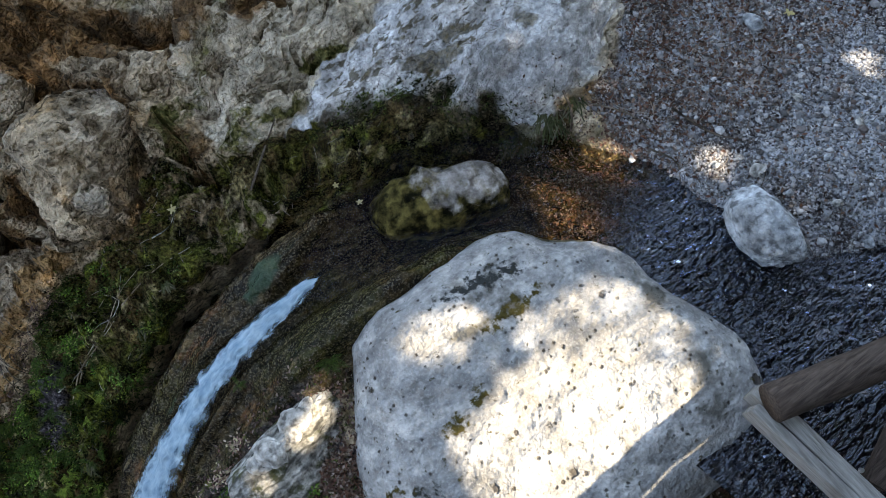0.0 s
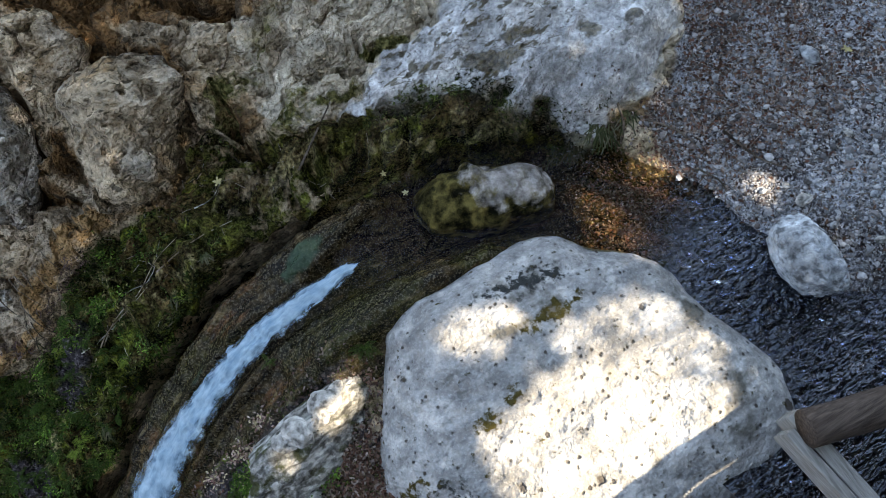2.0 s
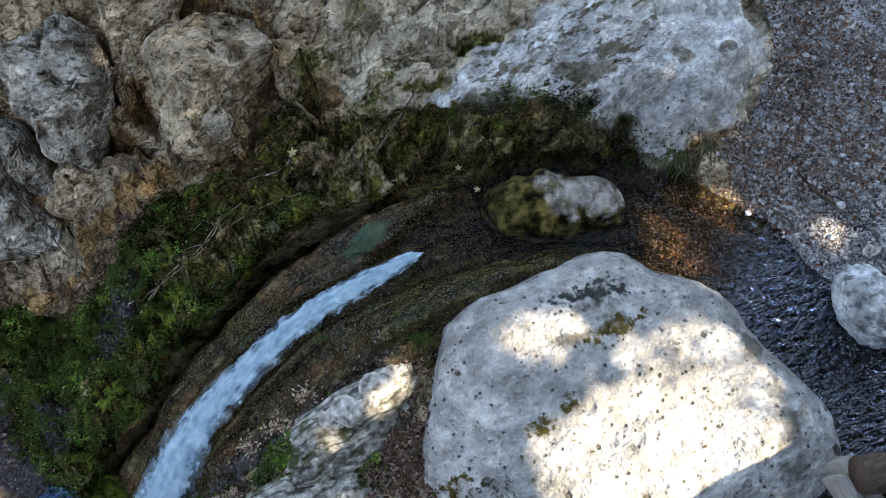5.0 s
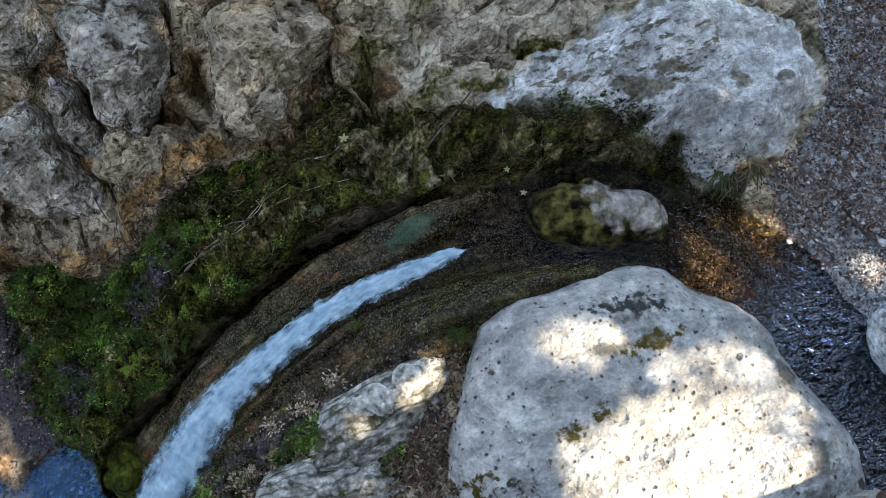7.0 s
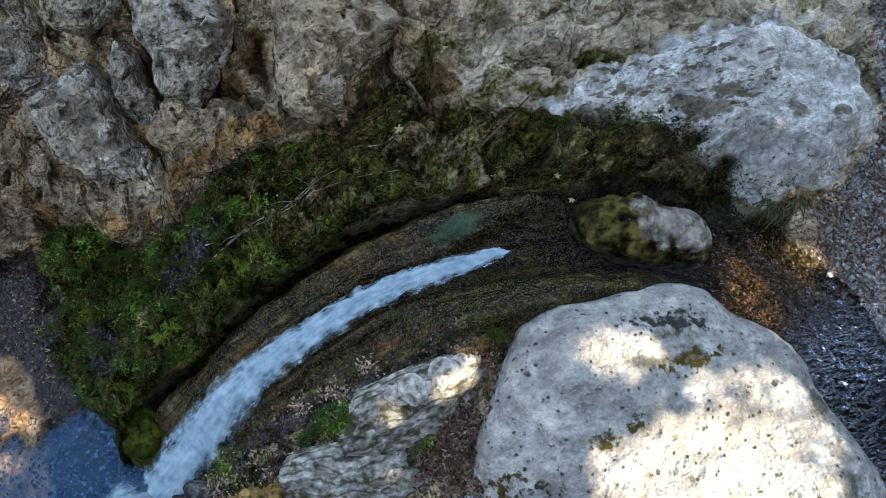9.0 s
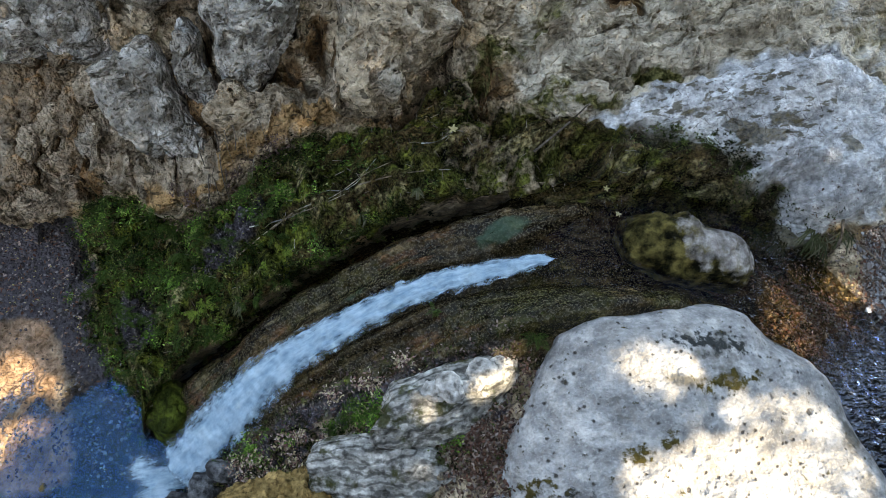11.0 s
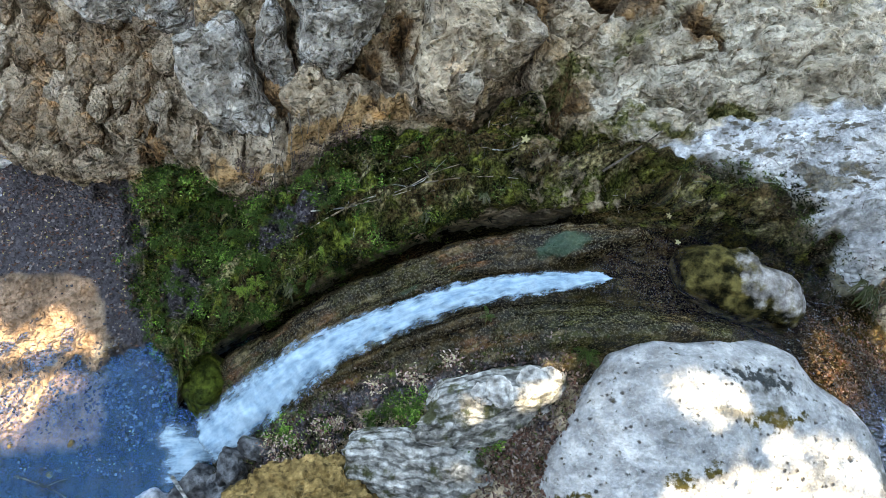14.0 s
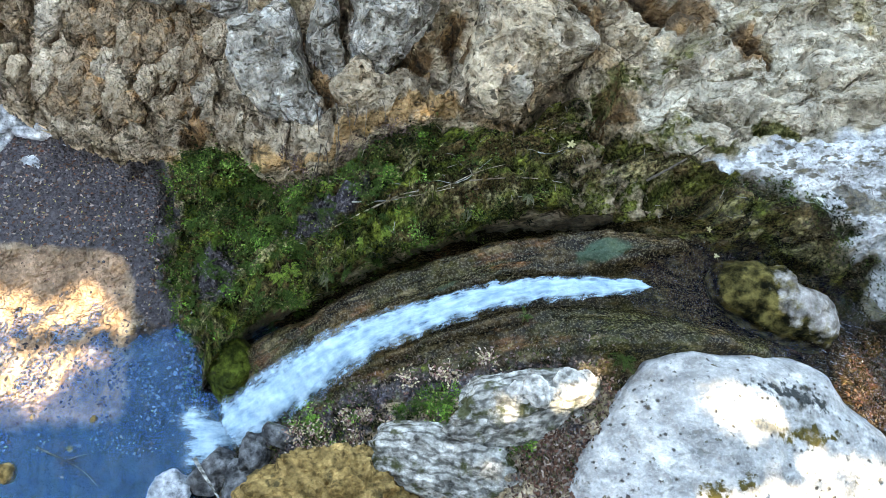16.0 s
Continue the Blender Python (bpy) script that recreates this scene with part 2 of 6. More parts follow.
    return g.done(col, rough, g.bump(h, 1.0, 0.05), Specular_IOR_Level=g.math("ADD", 0.03, g.math("MULTIPLY", wet, 0.13)))


def boulder_material():
    g = Graph("pitted_limestone")
    col = g.mix(g.ramp(g.noise(3.5, 9, 0.72, 0.4), (0.36, 0.0), (0.62, 1.0)), (0.215, 0.222, 0.228), (0.40, 0.405, 0.405))
    col = speckled(g, col, 9, (0.25, 0.245, 0.235), (0.58, 0.57, 0.55), 0.55)
    col = weathered(g, col, 9, 0.72, 1.18, g.stretch(1.0, 2.0, 1.0, 0.5), 0.8)
    grain = g.noise(26, 9, 0.66, 0.15)
    col = g.mix(1.0, col, g.ramp(grain, (0.34, 0.70), (0.44, 0.97), (0.66, 1.10)), "MULTIPLY")
    col = speckled(g, col, 90, (0.18, 0.175, 0.165), (0.66, 0.66, 0.66), 0.16)
    stain = g.noise(3.1, 9, 0.75, 0.5)
    col = g.mix(g.ramp(stain, (0.61, 0.0), (0.68, 0.85)), col, (0.075, 0.072, 0.06))
    flat = g.stretch(1, 1, 0)
    def pits(scale, r0, r1, keep):
        c = g.cells(scale, co=flat)
        d = g.math("ADD", c.outputs["Distance"], g.math("MULTIPLY", g.math("SUBTRACT", g.noise(scale * 2.4, 3), 0.5), 0.55))
        return g.math("MULTIPLY", g.ramp(d, (r0, 1.0), (r1, 0.0)), g.ramp(c.outputs["Color"], (keep, 0.0), (keep + 0.03, 1.0)))
    dots = g.math("MAXIMUM", pits(17, 0.07, 0.16, 0.74), g.math("MAXIMUM", pits(7.5, 0.09, 0.15, 0.70), pits(40, 0.12, 0.28, 0.66)))
    col = g.mix(masked(g, "lichen", 34, 1.2), col, (0.036, 0.040, 0.040))
    col = g.mix(g.math("MULTIPLY", dots, 0.85), col, (0.05, 0.042, 0.036))
    col = g.mix(masked(g, "moss", 34, 1.2), col, g.mix(g.noise(50), (0.018, 0.018, 0.008), (0.12, 0.095, 0.03)))
    h = g.math("ADD", g.noise(8, 5, 0.6), g.math("MULTIPLY", g.noise(34, 3, 0.55), 0.6))
    h = g.math("SUBTRACT", h, g.math("MULTIPLY", dots, 0.35))
    return g.done(col, 0.9, g.bump(h, 1.0, 0.04))


def stone_material(name, dark, light, moss=(0.05, 0.055, 0.018), moss_level=0.62, streaks=False):
    g = Graph(name)
    co = g.stretch(1, 2.6, 1.5, 0.5) if streaks else None
    col = g.mix(g.ramp(g.noise(7, 6, 0.6, 9.0 if streaks else 0.6, co), (0.3, 0.0), (0.7, 1.0)), dark, light)
    half = tuple(0.35 * c for c in dark)
    if streaks:
        k = g.n.new("ShaderNodeSeparateXYZ")
        g.l.new(g.stretch(1, 1, 1, -0.12), k.inputs[0])
        bands = g.math("SINE", g.math("ADD", g.math("MULTIPLY", k.outputs[1], 150.0), g.math("MULTIPLY", g.noise(4.0, 3, 0.5), 40.0)))
        col = g.mix(g.ramp(bands, (0.35, 0.0), (0.9, 0.75)), col, half)
    col = speckled(g, col, 30, half, tuple(min(0.8, 1.35 * c) for c in light), 0.2)
    col = weathered(g, col, 9, 0.6, 1.25, co, 0.3)
    grain = g.noise(30, 9, 0.66, 0.15)
    col = g.mix(1.0, col, g.ramp(grain, (0.36, 0.45), (0.45, 0.9), (0.64, 1.2)), "MULTIPLY")
    joints = g.math("MULTIPLY", crevices(g, 13, 0.07, warped(g, 12, 0.10)), g.ramp(g.noise(7, 4), (0.45, 0.0), (0.58, 1.0)))
    col = g.mix(g.math("MULTIPLY", joints, 0.3), col, half)
    if moss_level < 1:
        col = g.mix(g.ramp(g.noise(9, 9, 0.7), (moss_level, 0.0), (moss_level + 0.08, 0.9)), col, moss)
    h = g.math("ADD", g.math("MULTIPLY", g.noise(26, 4, 0.55), 1.1), g.math("MULTIPLY", g.noise(130, 2), 0.2))
    h = g.math("SUBTRACT", h, g.math("MULTIPLY", g.math("POWER", g.cells(46, co=warped(g, 20, 0.05)).outputs["Distance"], 2.0), 0.12))
    h = g.math("SUBTRACT", h, g.math("MULTIPLY", joints, 0.10))
    return g.done(col, 0.88, g.bump(h, 1.0, 0.035))


def leaf_material(name, *colours, rough=0.6, patchy=0.0):
    g = Graph(name)
    n = len(colours) - 1
    col = g.ramp(g.island(), *[(k / n, c) for k, c in enumerate(colours)])
    col = g.mix(g.ramp(g.noise(80, 4), (0.4, 0.0), (0.7, 0.4)), col, (0.03, 0.025, 0.012))
    if patchy:
        col = g.mix(patchy, col, g.mix(1.0, col, g.ramp(g.noise(7, 4, 0.6), (0.40, 0.12), (0.50, 0.7), (0.62, 2.1)), "MULTIPLY"))
    return g.done(col, rough)


def water_material(name, tint, ripple, size, strength, shine=1.0, gloss_tint=(1, 1, 1), rapid=False):
    g = Graph(name)
    g.n.remove(g.b)
    out = g.n["Material Output"]
    normal = g.bump(g.math("ADD", g.noise(size, 2, 0.5, 1.2, g.stretch(*ripple)), g.math("MULTIPLY", g.noise(size * 2.6, 1, 0.5, 0.5), 0.12)), strength, 0.03)
    clear, gloss, fres, both = (g.n.new("ShaderNode" + k) for k in ("BsdfTransparent", "BsdfGlossy", "Fresnel", "MixShader"))
    gloss.inputs["Roughness"].default_value = 0.03
    # colours the reflection itself, whatever the sky gives
    gloss.inputs["Color"].default_value = (*gloss_tint, 1)
    fres.inputs["IOR"].default_value = 1.33
    g.l.new(normal, gloss.inputs["Normal"])
    g.l.new(normal, fres.inputs["Normal"])
    swift = g.ramp(g.attr("flow_s"), (0.85, 1.0), (1.15, 0.0)) if rapid else 0.0
    g.put(clear.inputs[0], g.mix(swift, tint, (0.07, 0.075, 0.10)))
    shine = g.math("ADD", shine, g.math("MULTIPLY", swift, 2.9))
    g.l.new(g.math("MULTIPLY", fres.outputs[0], shine, clamp=True), both.inputs[0])
    g.l.new(clear.outputs[0], both.inputs[1])
    g.l.new(gloss.outputs[0], both.inputs[2])
    g.l.new(both.outputs[0], out.inputs["Surface"])
    return g.m


def foam_material():
    g = Graph("white_water")
    k = g.n.new("ShaderNodeCombineXYZ")
    g.l.new(g.attr("flow_s"), k.inputs[0])
    g.l.new(g.math("MULTIPLY", g.attr("flow_d"), 3.0), k.inputs[1])
    streaks = g.noise(12, 5, 0.6, 0.4, k.outputs[0])
    lumps = g.noise(17, 4, 0.55)
    both = g.math("ADD", g.math("MULTIPLY", streaks, 0.6), g.math("MULTIPLY", lumps, 0.4))
    col = g.mix(g.ramp(both, (0.30, 0.0), (0.62, 1.0)), (0.10, 0.21, 0.31), (0.37, 0.52, 0.62))
    a = g.math("ADD", g.attr("body"), g.math("MULTIPLY", g.math("SUBTRACT", both, 0.5), 1.6))
    alpha = g.ramp(a, (0.10, 0.0), (0.55, 1.0))
    return g.done(col, 0.4, g.bump(both, 0.7, 0.03), Alpha=alpha)


def wood_material(name, dark, light, grain_scale=(0.6, 7, 7)):
    g = Graph(name)
    grain = g.noise(14, 8, 0.65, 0.5, g.stretch(*grain_scale))
    col = g.mix(g.ramp(grain, (0.3, 0.0), (0.7, 1.0)), dark, light)
    col = g.mix(g.ramp(g.noise(5, 4), (0.5, 0.0), (0.7, 0.5)), col, (0.06, 0.045, 0.035))
    return g.done(col, 0.8, g.bump(grain, 0.7, 0.012))


ROCK = terrain_material()
BOULDER = boulder_material()
GREY = stone_material("grey_stone", (0.30, 0.33, 0.36), (0.54, 0.58, 0.62), moss_level=0.68)
DRIP = stone_material("ochre_travertine", (0.13, 0.10, 0.065), (0.42, 0.36, 0.28), (0.26, 0.25, 0.23), 0.54)
LITTLE = stone_material("pale_angular_stone", (0.19, 0.19, 0.175), (0.54, 0.54, 0.515), moss_level=0.53, streaks=True)
WHITE = stone_material("white_stone", (0.42, 0.41, 0.385), (0.66, 0.65, 0.62), moss_level=1.0)
GOLD = stone_material("golden_moss_stone", (0.11, 0.07, 0.022), (0.46, 0.31, 0.13), (0.05, 0.042, 0.022), 0.56)


def capped_material():
    """Moss with a bare pale end."""
    g = Graph("mossy_stream_stone")
    moss = g.mix(g.ramp(g.noise(24, 7, 0.75), (0.38, 0.0), (0.62, 1.0)), (0.010, 0.010, 0.004), (0.095, 0.078, 0.026))
    moss = weathered(g, moss, 22, 0.3, 1.7)
    bare = speckled(g, g.mix(g.noise(12, 6), (0.22, 0.20, 0.18), (0.50, 0.47, 0.45)), 40, (0.16, 0.13, 0.11), (0.62, 0.61, 0.60), 0.3)
    bare = weathered(g, bare, 12, 0.5, 1.3)
    x = g.n.new("ShaderNodeSeparateXYZ")
    g.l.new(g.co, x.inputs[0])
    v = g.math("ADD", g.math("MULTIPLY", g.math("SUBTRACT", x.outputs[0], 0.07), 5.0), g.math("MULTIPLY", g.noise(16, 9, 0.8), 4.0))
    v = g.math("ADD", v, g.math("MULTIPLY", g.math("SUBTRACT", x.outputs[2], 0.12), 14.0))
    col = g.mix(g.ramp(g.math("MULTIPLY", v, 0.33), (0.50, 0.0), (0.64, 0.45), (0.80, 1.0)), moss, bare)
    return g.done(col, 0.85, g.bump(g.noise(30, 8, 0.7), 1.0, 0.03))


MOSSY = capped_material()
PEBBLE = leaf_material("pebble_stone", (0.04, 0.034, 0.034), (0.24, 0.25, 0.27), (0.54, 0.55, 0.57), (0.11, 0.085, 0.08), (0.36, 0.365, 0.38), (0.06, 0.05, 0.05), rough=0.85)
LITTER = leaf_material("dry_leaf", (0.035, 0.018, 0.013), (0.13, 0.06, 0.045), (0.20, 0.13, 0.10), (0.06, 0.03, 0.024), (0.34, 0.28, 0.25), (0.03, 0.018, 0.014), (0.09, 0.045, 0.036))
DARKPEB = leaf_material("dark_pebble", (0.02, 0.02, 0.024), (0.08, 0.075, 0.085), (0.03, 0.028, 0.033), (0.22, 0.21, 0.22), (0.02, 0.019, 0.023), (0.11, 0.10, 0.11), (0.03, 0.029, 0.034), rough=0.8)
PURPLE = leaf_material("faded_bank_leaf", (0.05, 0.03, 0.032), (0.12, 0.075, 0.07), (0.035, 0.022, 0.024), (0.26, 0.19, 0.17), (0.06, 0.04, 0.035), (0.09, 0.05, 0.045))
YELLOW = leaf_material("yellow_leaf", (0.30, 0.26, 0.11), (0.38, 0.34, 0.19))
FROND = leaf_material("fern_green", (0.012, 0.03, 0.006), (0.05, 0.095, 0.02), (0.025, 0.052, 0.011))
FROND_LIGHT = leaf_material("fern_light_green", (0.07, 0.13, 0.02), (0.20, 0.27, 0.05), (0.12, 0.19, 0.03))
MOSS_BLADE = leaf_material("moss_green", (0.004, 0.008, 0.003), (0.035, 0.065, 0.010), (0.008, 0.014, 0.004), (0.14, 0.17, 0.05), (0.005, 0.008, 0.003), (0.02, 0.045, 0.008), patchy=0.9)
PINK = leaf_material("faded_pink_leaf", (0.36, 0.22, 0.19), (0.58, 0.47, 0.40), (0.14, 0.06, 0.055), (0.56, 0.50, 0.30), (0.10, 0.05, 0.045), (0.30, 0.14, 0.13))
CANOPY = leaf_material("tree_leaf", (0.05, 0.09, 0.02), (0.09, 0.13, 0.03))
TWIG = stone_material("twig_bark", (0.06, 0.045, 0.035), (0.20, 0.17, 0.14), moss_level=1.0)
LOGWOOD = wood_material("weathered_log", (0.04, 0.03, 0.025), (0.135, 0.105, 0.09))
BOARDWOOD = wood_material("grey_board", (0.20, 0.19, 0.18), (0.44, 0.43, 0.41), (7, 0.6, 7))
STREAM = water_material("stream_water", (0.80, 0.74, 0.58), (0.9, 1.8, 1.0), 22, 1.6, 0.8, (0.76, 0.84, 1.0), True)
# blue of the sky reflection is put into the gloss colour, and strengthened
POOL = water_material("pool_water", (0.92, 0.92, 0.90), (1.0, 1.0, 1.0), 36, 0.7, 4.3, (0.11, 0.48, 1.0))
FOAM = foam_material()
_g = Graph("steel")
STEEL = _g.done((0.6, 0.6, 0.6), 0.35, Metallic=1.0)


# ---- number helpers ----
def hashed(i, j, k, seed):
    n = (i * 374761393 + j * 668265263 + k * 1274126177 + seed * 974634533) & 0xFFFFFFFF
    n = ((n ^ (n >> 13)) * 1103515245) & 0xFFFFFFFF
    n = ((n ^ (n >> 15)) * 2246822519) & 0xFFFFFFFF
    return ((n ^ (n >> 16)) & 0xFFFFFF) / float(0xFFFFFF)


def value_noise(p, seed=0):
    q = np.floor(p).astype(np.int64)
    f = p - q
    f = f * f * f * (f * (f * 6 - 15) + 10)
    out = 0
    for a in (0, 1):
        for b in (0, 1):
            for c in (0, 1):
                w = (f[:, 0] if a else 1 - f[:, 0]) * (f[:, 1] if b else 1 - f[:, 1]) * (f[:, 2] if c else 1 - f[:, 2])
                out = out + w * hashed(q[:, 0] + a, q[:, 1] + b, q[:, 2] + c, seed)
    return out * 2 - 1


def fbm(p, scale, octaves=4, seed=0, gain=0.5):
    """Layered noise of about -1 to 1."""
    out, amp, total = 0, 1.0, 0.0
    for k in range(octaves):
        out = out + amp * value_noise(np.asarray(p) * scale * 2.03**k + 17.3 * k, seed + k)
        total += amp
        amp *= gain
    return out / total * 1.6


def ridged(p, scale, octaves=4, seed=0):
    out, amp, total = 0, 1.0, 0.0
    for k in range(octaves):
        out = out + amp * (1 - 2 * np.abs(value_noise(np.asarray(p) * scale * 2.1**k + 9.1 * k, seed + k)))
        total += amp
        amp *= 0.5
    return out / total


def worley(x, y, scale, seed):
    """The same for an endless jittered grid of centres; also a random number per cell."""
    u, v = x * scale, y * scale
    iu, iv = np.floor(u).astype(np.int64), np.floor(v).astype(np.int64)
    d1, d2, rnd = np.full(np.shape(x), 9.0), np.full(np.shape(x), 9.0), np.zeros(np.shape(x))
    for a in (-1, 0, 1):
        for b in (-1, 0, 1):
            cu, cv = iu + a + hashed(iu + a, iv + b, 1, seed), iv + b + hashed(iu + a, iv + b, 2, seed)
            d = np.hypot(u - cu, v - cv)
            nearer = d < d1
            d2 = np.where(nearer, d1, np.minimum(d2, d))
            rnd = np.where(nearer, hashed(iu + a, iv + b, 3, seed), rnd)
            d1 = np.minimum(d1, d)
    return d1, d2, rnd


def step(a, b, v):
    u = np.clip((v - a) / (b - a), 0, 1)
    return u * u * (3 - 2 * u)


def curve_of(knots_x, knots_y):
    """A smooth curve through knots, flat beyond its ends."""
    kx, ky = np.array(knots_x, float), np.array(knots_y, float)
    m = np.gradient(ky, kx)

    def f(x):
        x = np.clip(x, kx[0], kx[-1])
        i = np.clip(np.searchsorted(kx, x) - 1, 0, len(kx) - 2)
        h = kx[i + 1] - kx[i]
        u = (x - kx[i]) / h
        return (2 * u**3 - 3 * u**2 + 1) * ky[i] + (u**3 - 2 * u**2 + u) * h * m[i] + (-2 * u**3 + 3 * u**2) * ky[i + 1] + (u**3 - u**2) * h * m[i + 1]

    return f


def along(line, x, y):
    """Distance to a polyline, and how far along it (in segments)."""
    best, place = np.full(np.shape(x), 1e9), np.zeros(np.shape(x))
    for k, ((ax, ay), (bx, by)) in enumerate(zip(line, line[1:])):
        dx, dy = bx - ax, by - ay
        u = np.clip(((x - ax) * dx + (y - ay) * dy) / (dx * dx + dy * dy), 0, 1)
        d = np.hypot(x - ax - u * dx, y - ay - u * dy)
        place = np.where(d < best, k + u, place)
        best = np.minimum(best, d)
    return best, place


def blob(x, y, cx, cy, rx, ry, rot=0.0):
    """1 inside an ellipse, soft to 0 outside."""
    c, s = math.cos(rot), math.sin(rot)
    u, v = (x - cx) * c + (y - cy) * s, -(x - cx) * s + (y - cy) * c
    return np.clip(1.5 - np.hypot(u / rx, v / ry), 0, 1)


# ---- the lie of the land ----
KX = (-2.5, -2.0, -1.5, -1.0, -0.5, 0.0, 0.5, 1.0, 1.5, 2.0, 2.5)
ROW_S = curve_of(KX, (-0.16, -0.16, -0.12, 0.10, 0.44, 0.74, 0.88, 0.92, 0.94, 1.06, 1.14))
ROW_M = curve_of(KX, (-0.10, -0.10, -0.05, 0.15, 0.49, 0.82, 1.00, 1.08, 1.12, 1.15, 1.18))
ROW_N = curve_of(KX, (0.02, 0.02, 0.06, 0.42, 0.75, 0.96, 1.12, 1.29, 1.37, 1.36, 1.34))
ROW_F = curve_of(KX, (0.22, 0.28, 0.46, 0.72, 0.95, 1.12, 1.27, 1.40, 1.50, 1.56, 1.55))
FOOT = curve_of((-2.6, -2.0, -1.66, -1.4, -1.1, -0.9, -0.68, -0.45, -0.1, 0.1, 0.36, 0.52, 0.85, 1.3, 1.7, 2.15, 2.4, 3.0),
                (2.25, 1.94, 1.84, 1.86, 1.78, 1.62, 1.58, 1.68, 1.71, 1.69, 1.87, 1.62, 1.43, 1.15, 0.95, 0.98, 1.45, 1.75))
LIP = curve_of((-1.12, -1.01, -0.85, -0.68, -0.5, -0.34, -0.12, 0.07, 0.32, 0.64, 0.86, 1.06, 1.26, 1.45, 1.75, 2.1),
               (0.68, 0.86, 0.99, 1.05, 1.12, 1.18, 1.22, 1.27, 1.28, 1.24, 1.16, 1.09, 1.02, 0.93, 0.82, 0.70))
WEST = curve_of((0.6, 0.69, 0.91, 1.13, 1.47, 1.85, 2.2), (-1.02, -1.09, -1.18, -1.32, -1.40, -1.46, -1.7))
FLOW = ((2.05, -1.6), (1.9, -0.5), (1.80, 0.0), (1.72, 0.4), (1.47, 0.78), (1.1, 0.93), (0.72, 0.94), (0.4, 0.94), (0.1, 0.93),
        (-0.2, 0.87), (-0.5, 0.78), (-0.75, 0.64), (-1.02, 0.50))
FLOW_Z = curve_of(range(13), (1.06, 1.06, 1.055, 1.05, 1.05, 1.045, 1.04, 0.985, 0.875, 0.715, 0.50, 0.26, 0.01))
FLOW_W = curve_of(range(13), (0.60, 0.50, 0.28, 0.20, 0.22, 0.24, 0.13, 0.07, 0.07, 0.07, 0.08, 0.10, 0.12))
POOL_Z = 0.0
APRON = ((0.80, 1.42), (0.97, 1.47), (1.10, 1.50), (1.25, 1.50), (1.60, 1.54), (1.85, 1.53), (2.05, 1.46), (2.19, 1.36), (2.22, 1.20), (2.19, 1.06), (2.07, 0.97), (1.90, 0.93), (1.66, 0.90),
         (1.61, 0.93), (1.575, 1.06), (1.53, 1.08), (1.49, 1.05), (1.43, 1.06), (1.41, 1.12), (1.44, 1.16), (1.38, 1.22), (1.25, 1.27), (1.16, 1.34), (0.96, 1.34))
CRACKS = (((-0.71, 2.46), (-0.66, 2.29), (-0.60, 2.11), (-0.53, 1.96)), ((-0.22, 2.38), (-0.29, 2.16), (-0.36, 2.01), (-0.44, 1.93)), ((-0.60, 2.43), (-0.36, 2.29), (-0.20, 2.28)),
          ((-0.73, 2.00), (-0.65, 1.83)), ((-0.57, 1.98), (-0.36, 1.94), (-0.19, 1.88)), ((-1.05, 2.79), (-1.01, 2.49), (-1.04, 2.23)), ((-0.97, 2.36), (-0.90, 2.46), (-0.89, 2.63)),
          ((0.27, 1.90), (0.41, 1.95), (0.61, 1.99)), ((-0.16, 2.09), (-0.09, 1.99), (-0.15, 1.87)), ((0.82, 1.61), (0.91, 1.69), (1.06, 1.63)), ((0.55, 2.13), (0.76, 2.16)), ((0.85, 1.60), (1.04, 1.63), (1.27, 1.70), (1.51, 1.78), (1.82, 1.80)), ((0.98, 1.56), (1.14, 1.585), (1.30, 1.56)), ((0.62, 1.75), (0.78, 1.80), (0.98, 1.84)))
CRACK_D = (0.10, 0.10, 0.05, 0.08, 0.12, 0.09, 0.08, 0.05, 0.06, 0.03, 0.05, 0.035, 0.02, 0.025)


SHORE = curve_of((-1.6, -0.6, -0.28, -0.15, 0.01, 0.2, 0.3, 0.52, 0.67, 0.9), (2.4, 2.22, 2.08, 1.99, 1.95, 1.90, 1.88, 1.85, 1.77, 1.68))


def inside(points, x, y):
    """Signed distance to a closed outline, positive inside."""
    d, within = np.full(x.shape, 9.0), np.zeros(x.shape, bool)
    for (x0, y0), (x1, y1) in zip(points, points[1:] + points[:1]):
        ex, ey = x1 - x0, y1 - y0
        t = np.clip(((x - x0) * ex + (y - y0) * ey) / (ex * ex + ey * ey), 0, 1)
        d = np.minimum(d, np.hypot(x - x0 - t * ex, y - y0 - t * ey))
        if y0 != y1:
            within ^= ((y0 > y) != (y1 > y)) & (x < x0 + (y - y0) * ex / ey)
    return np.where(within, d, -d)


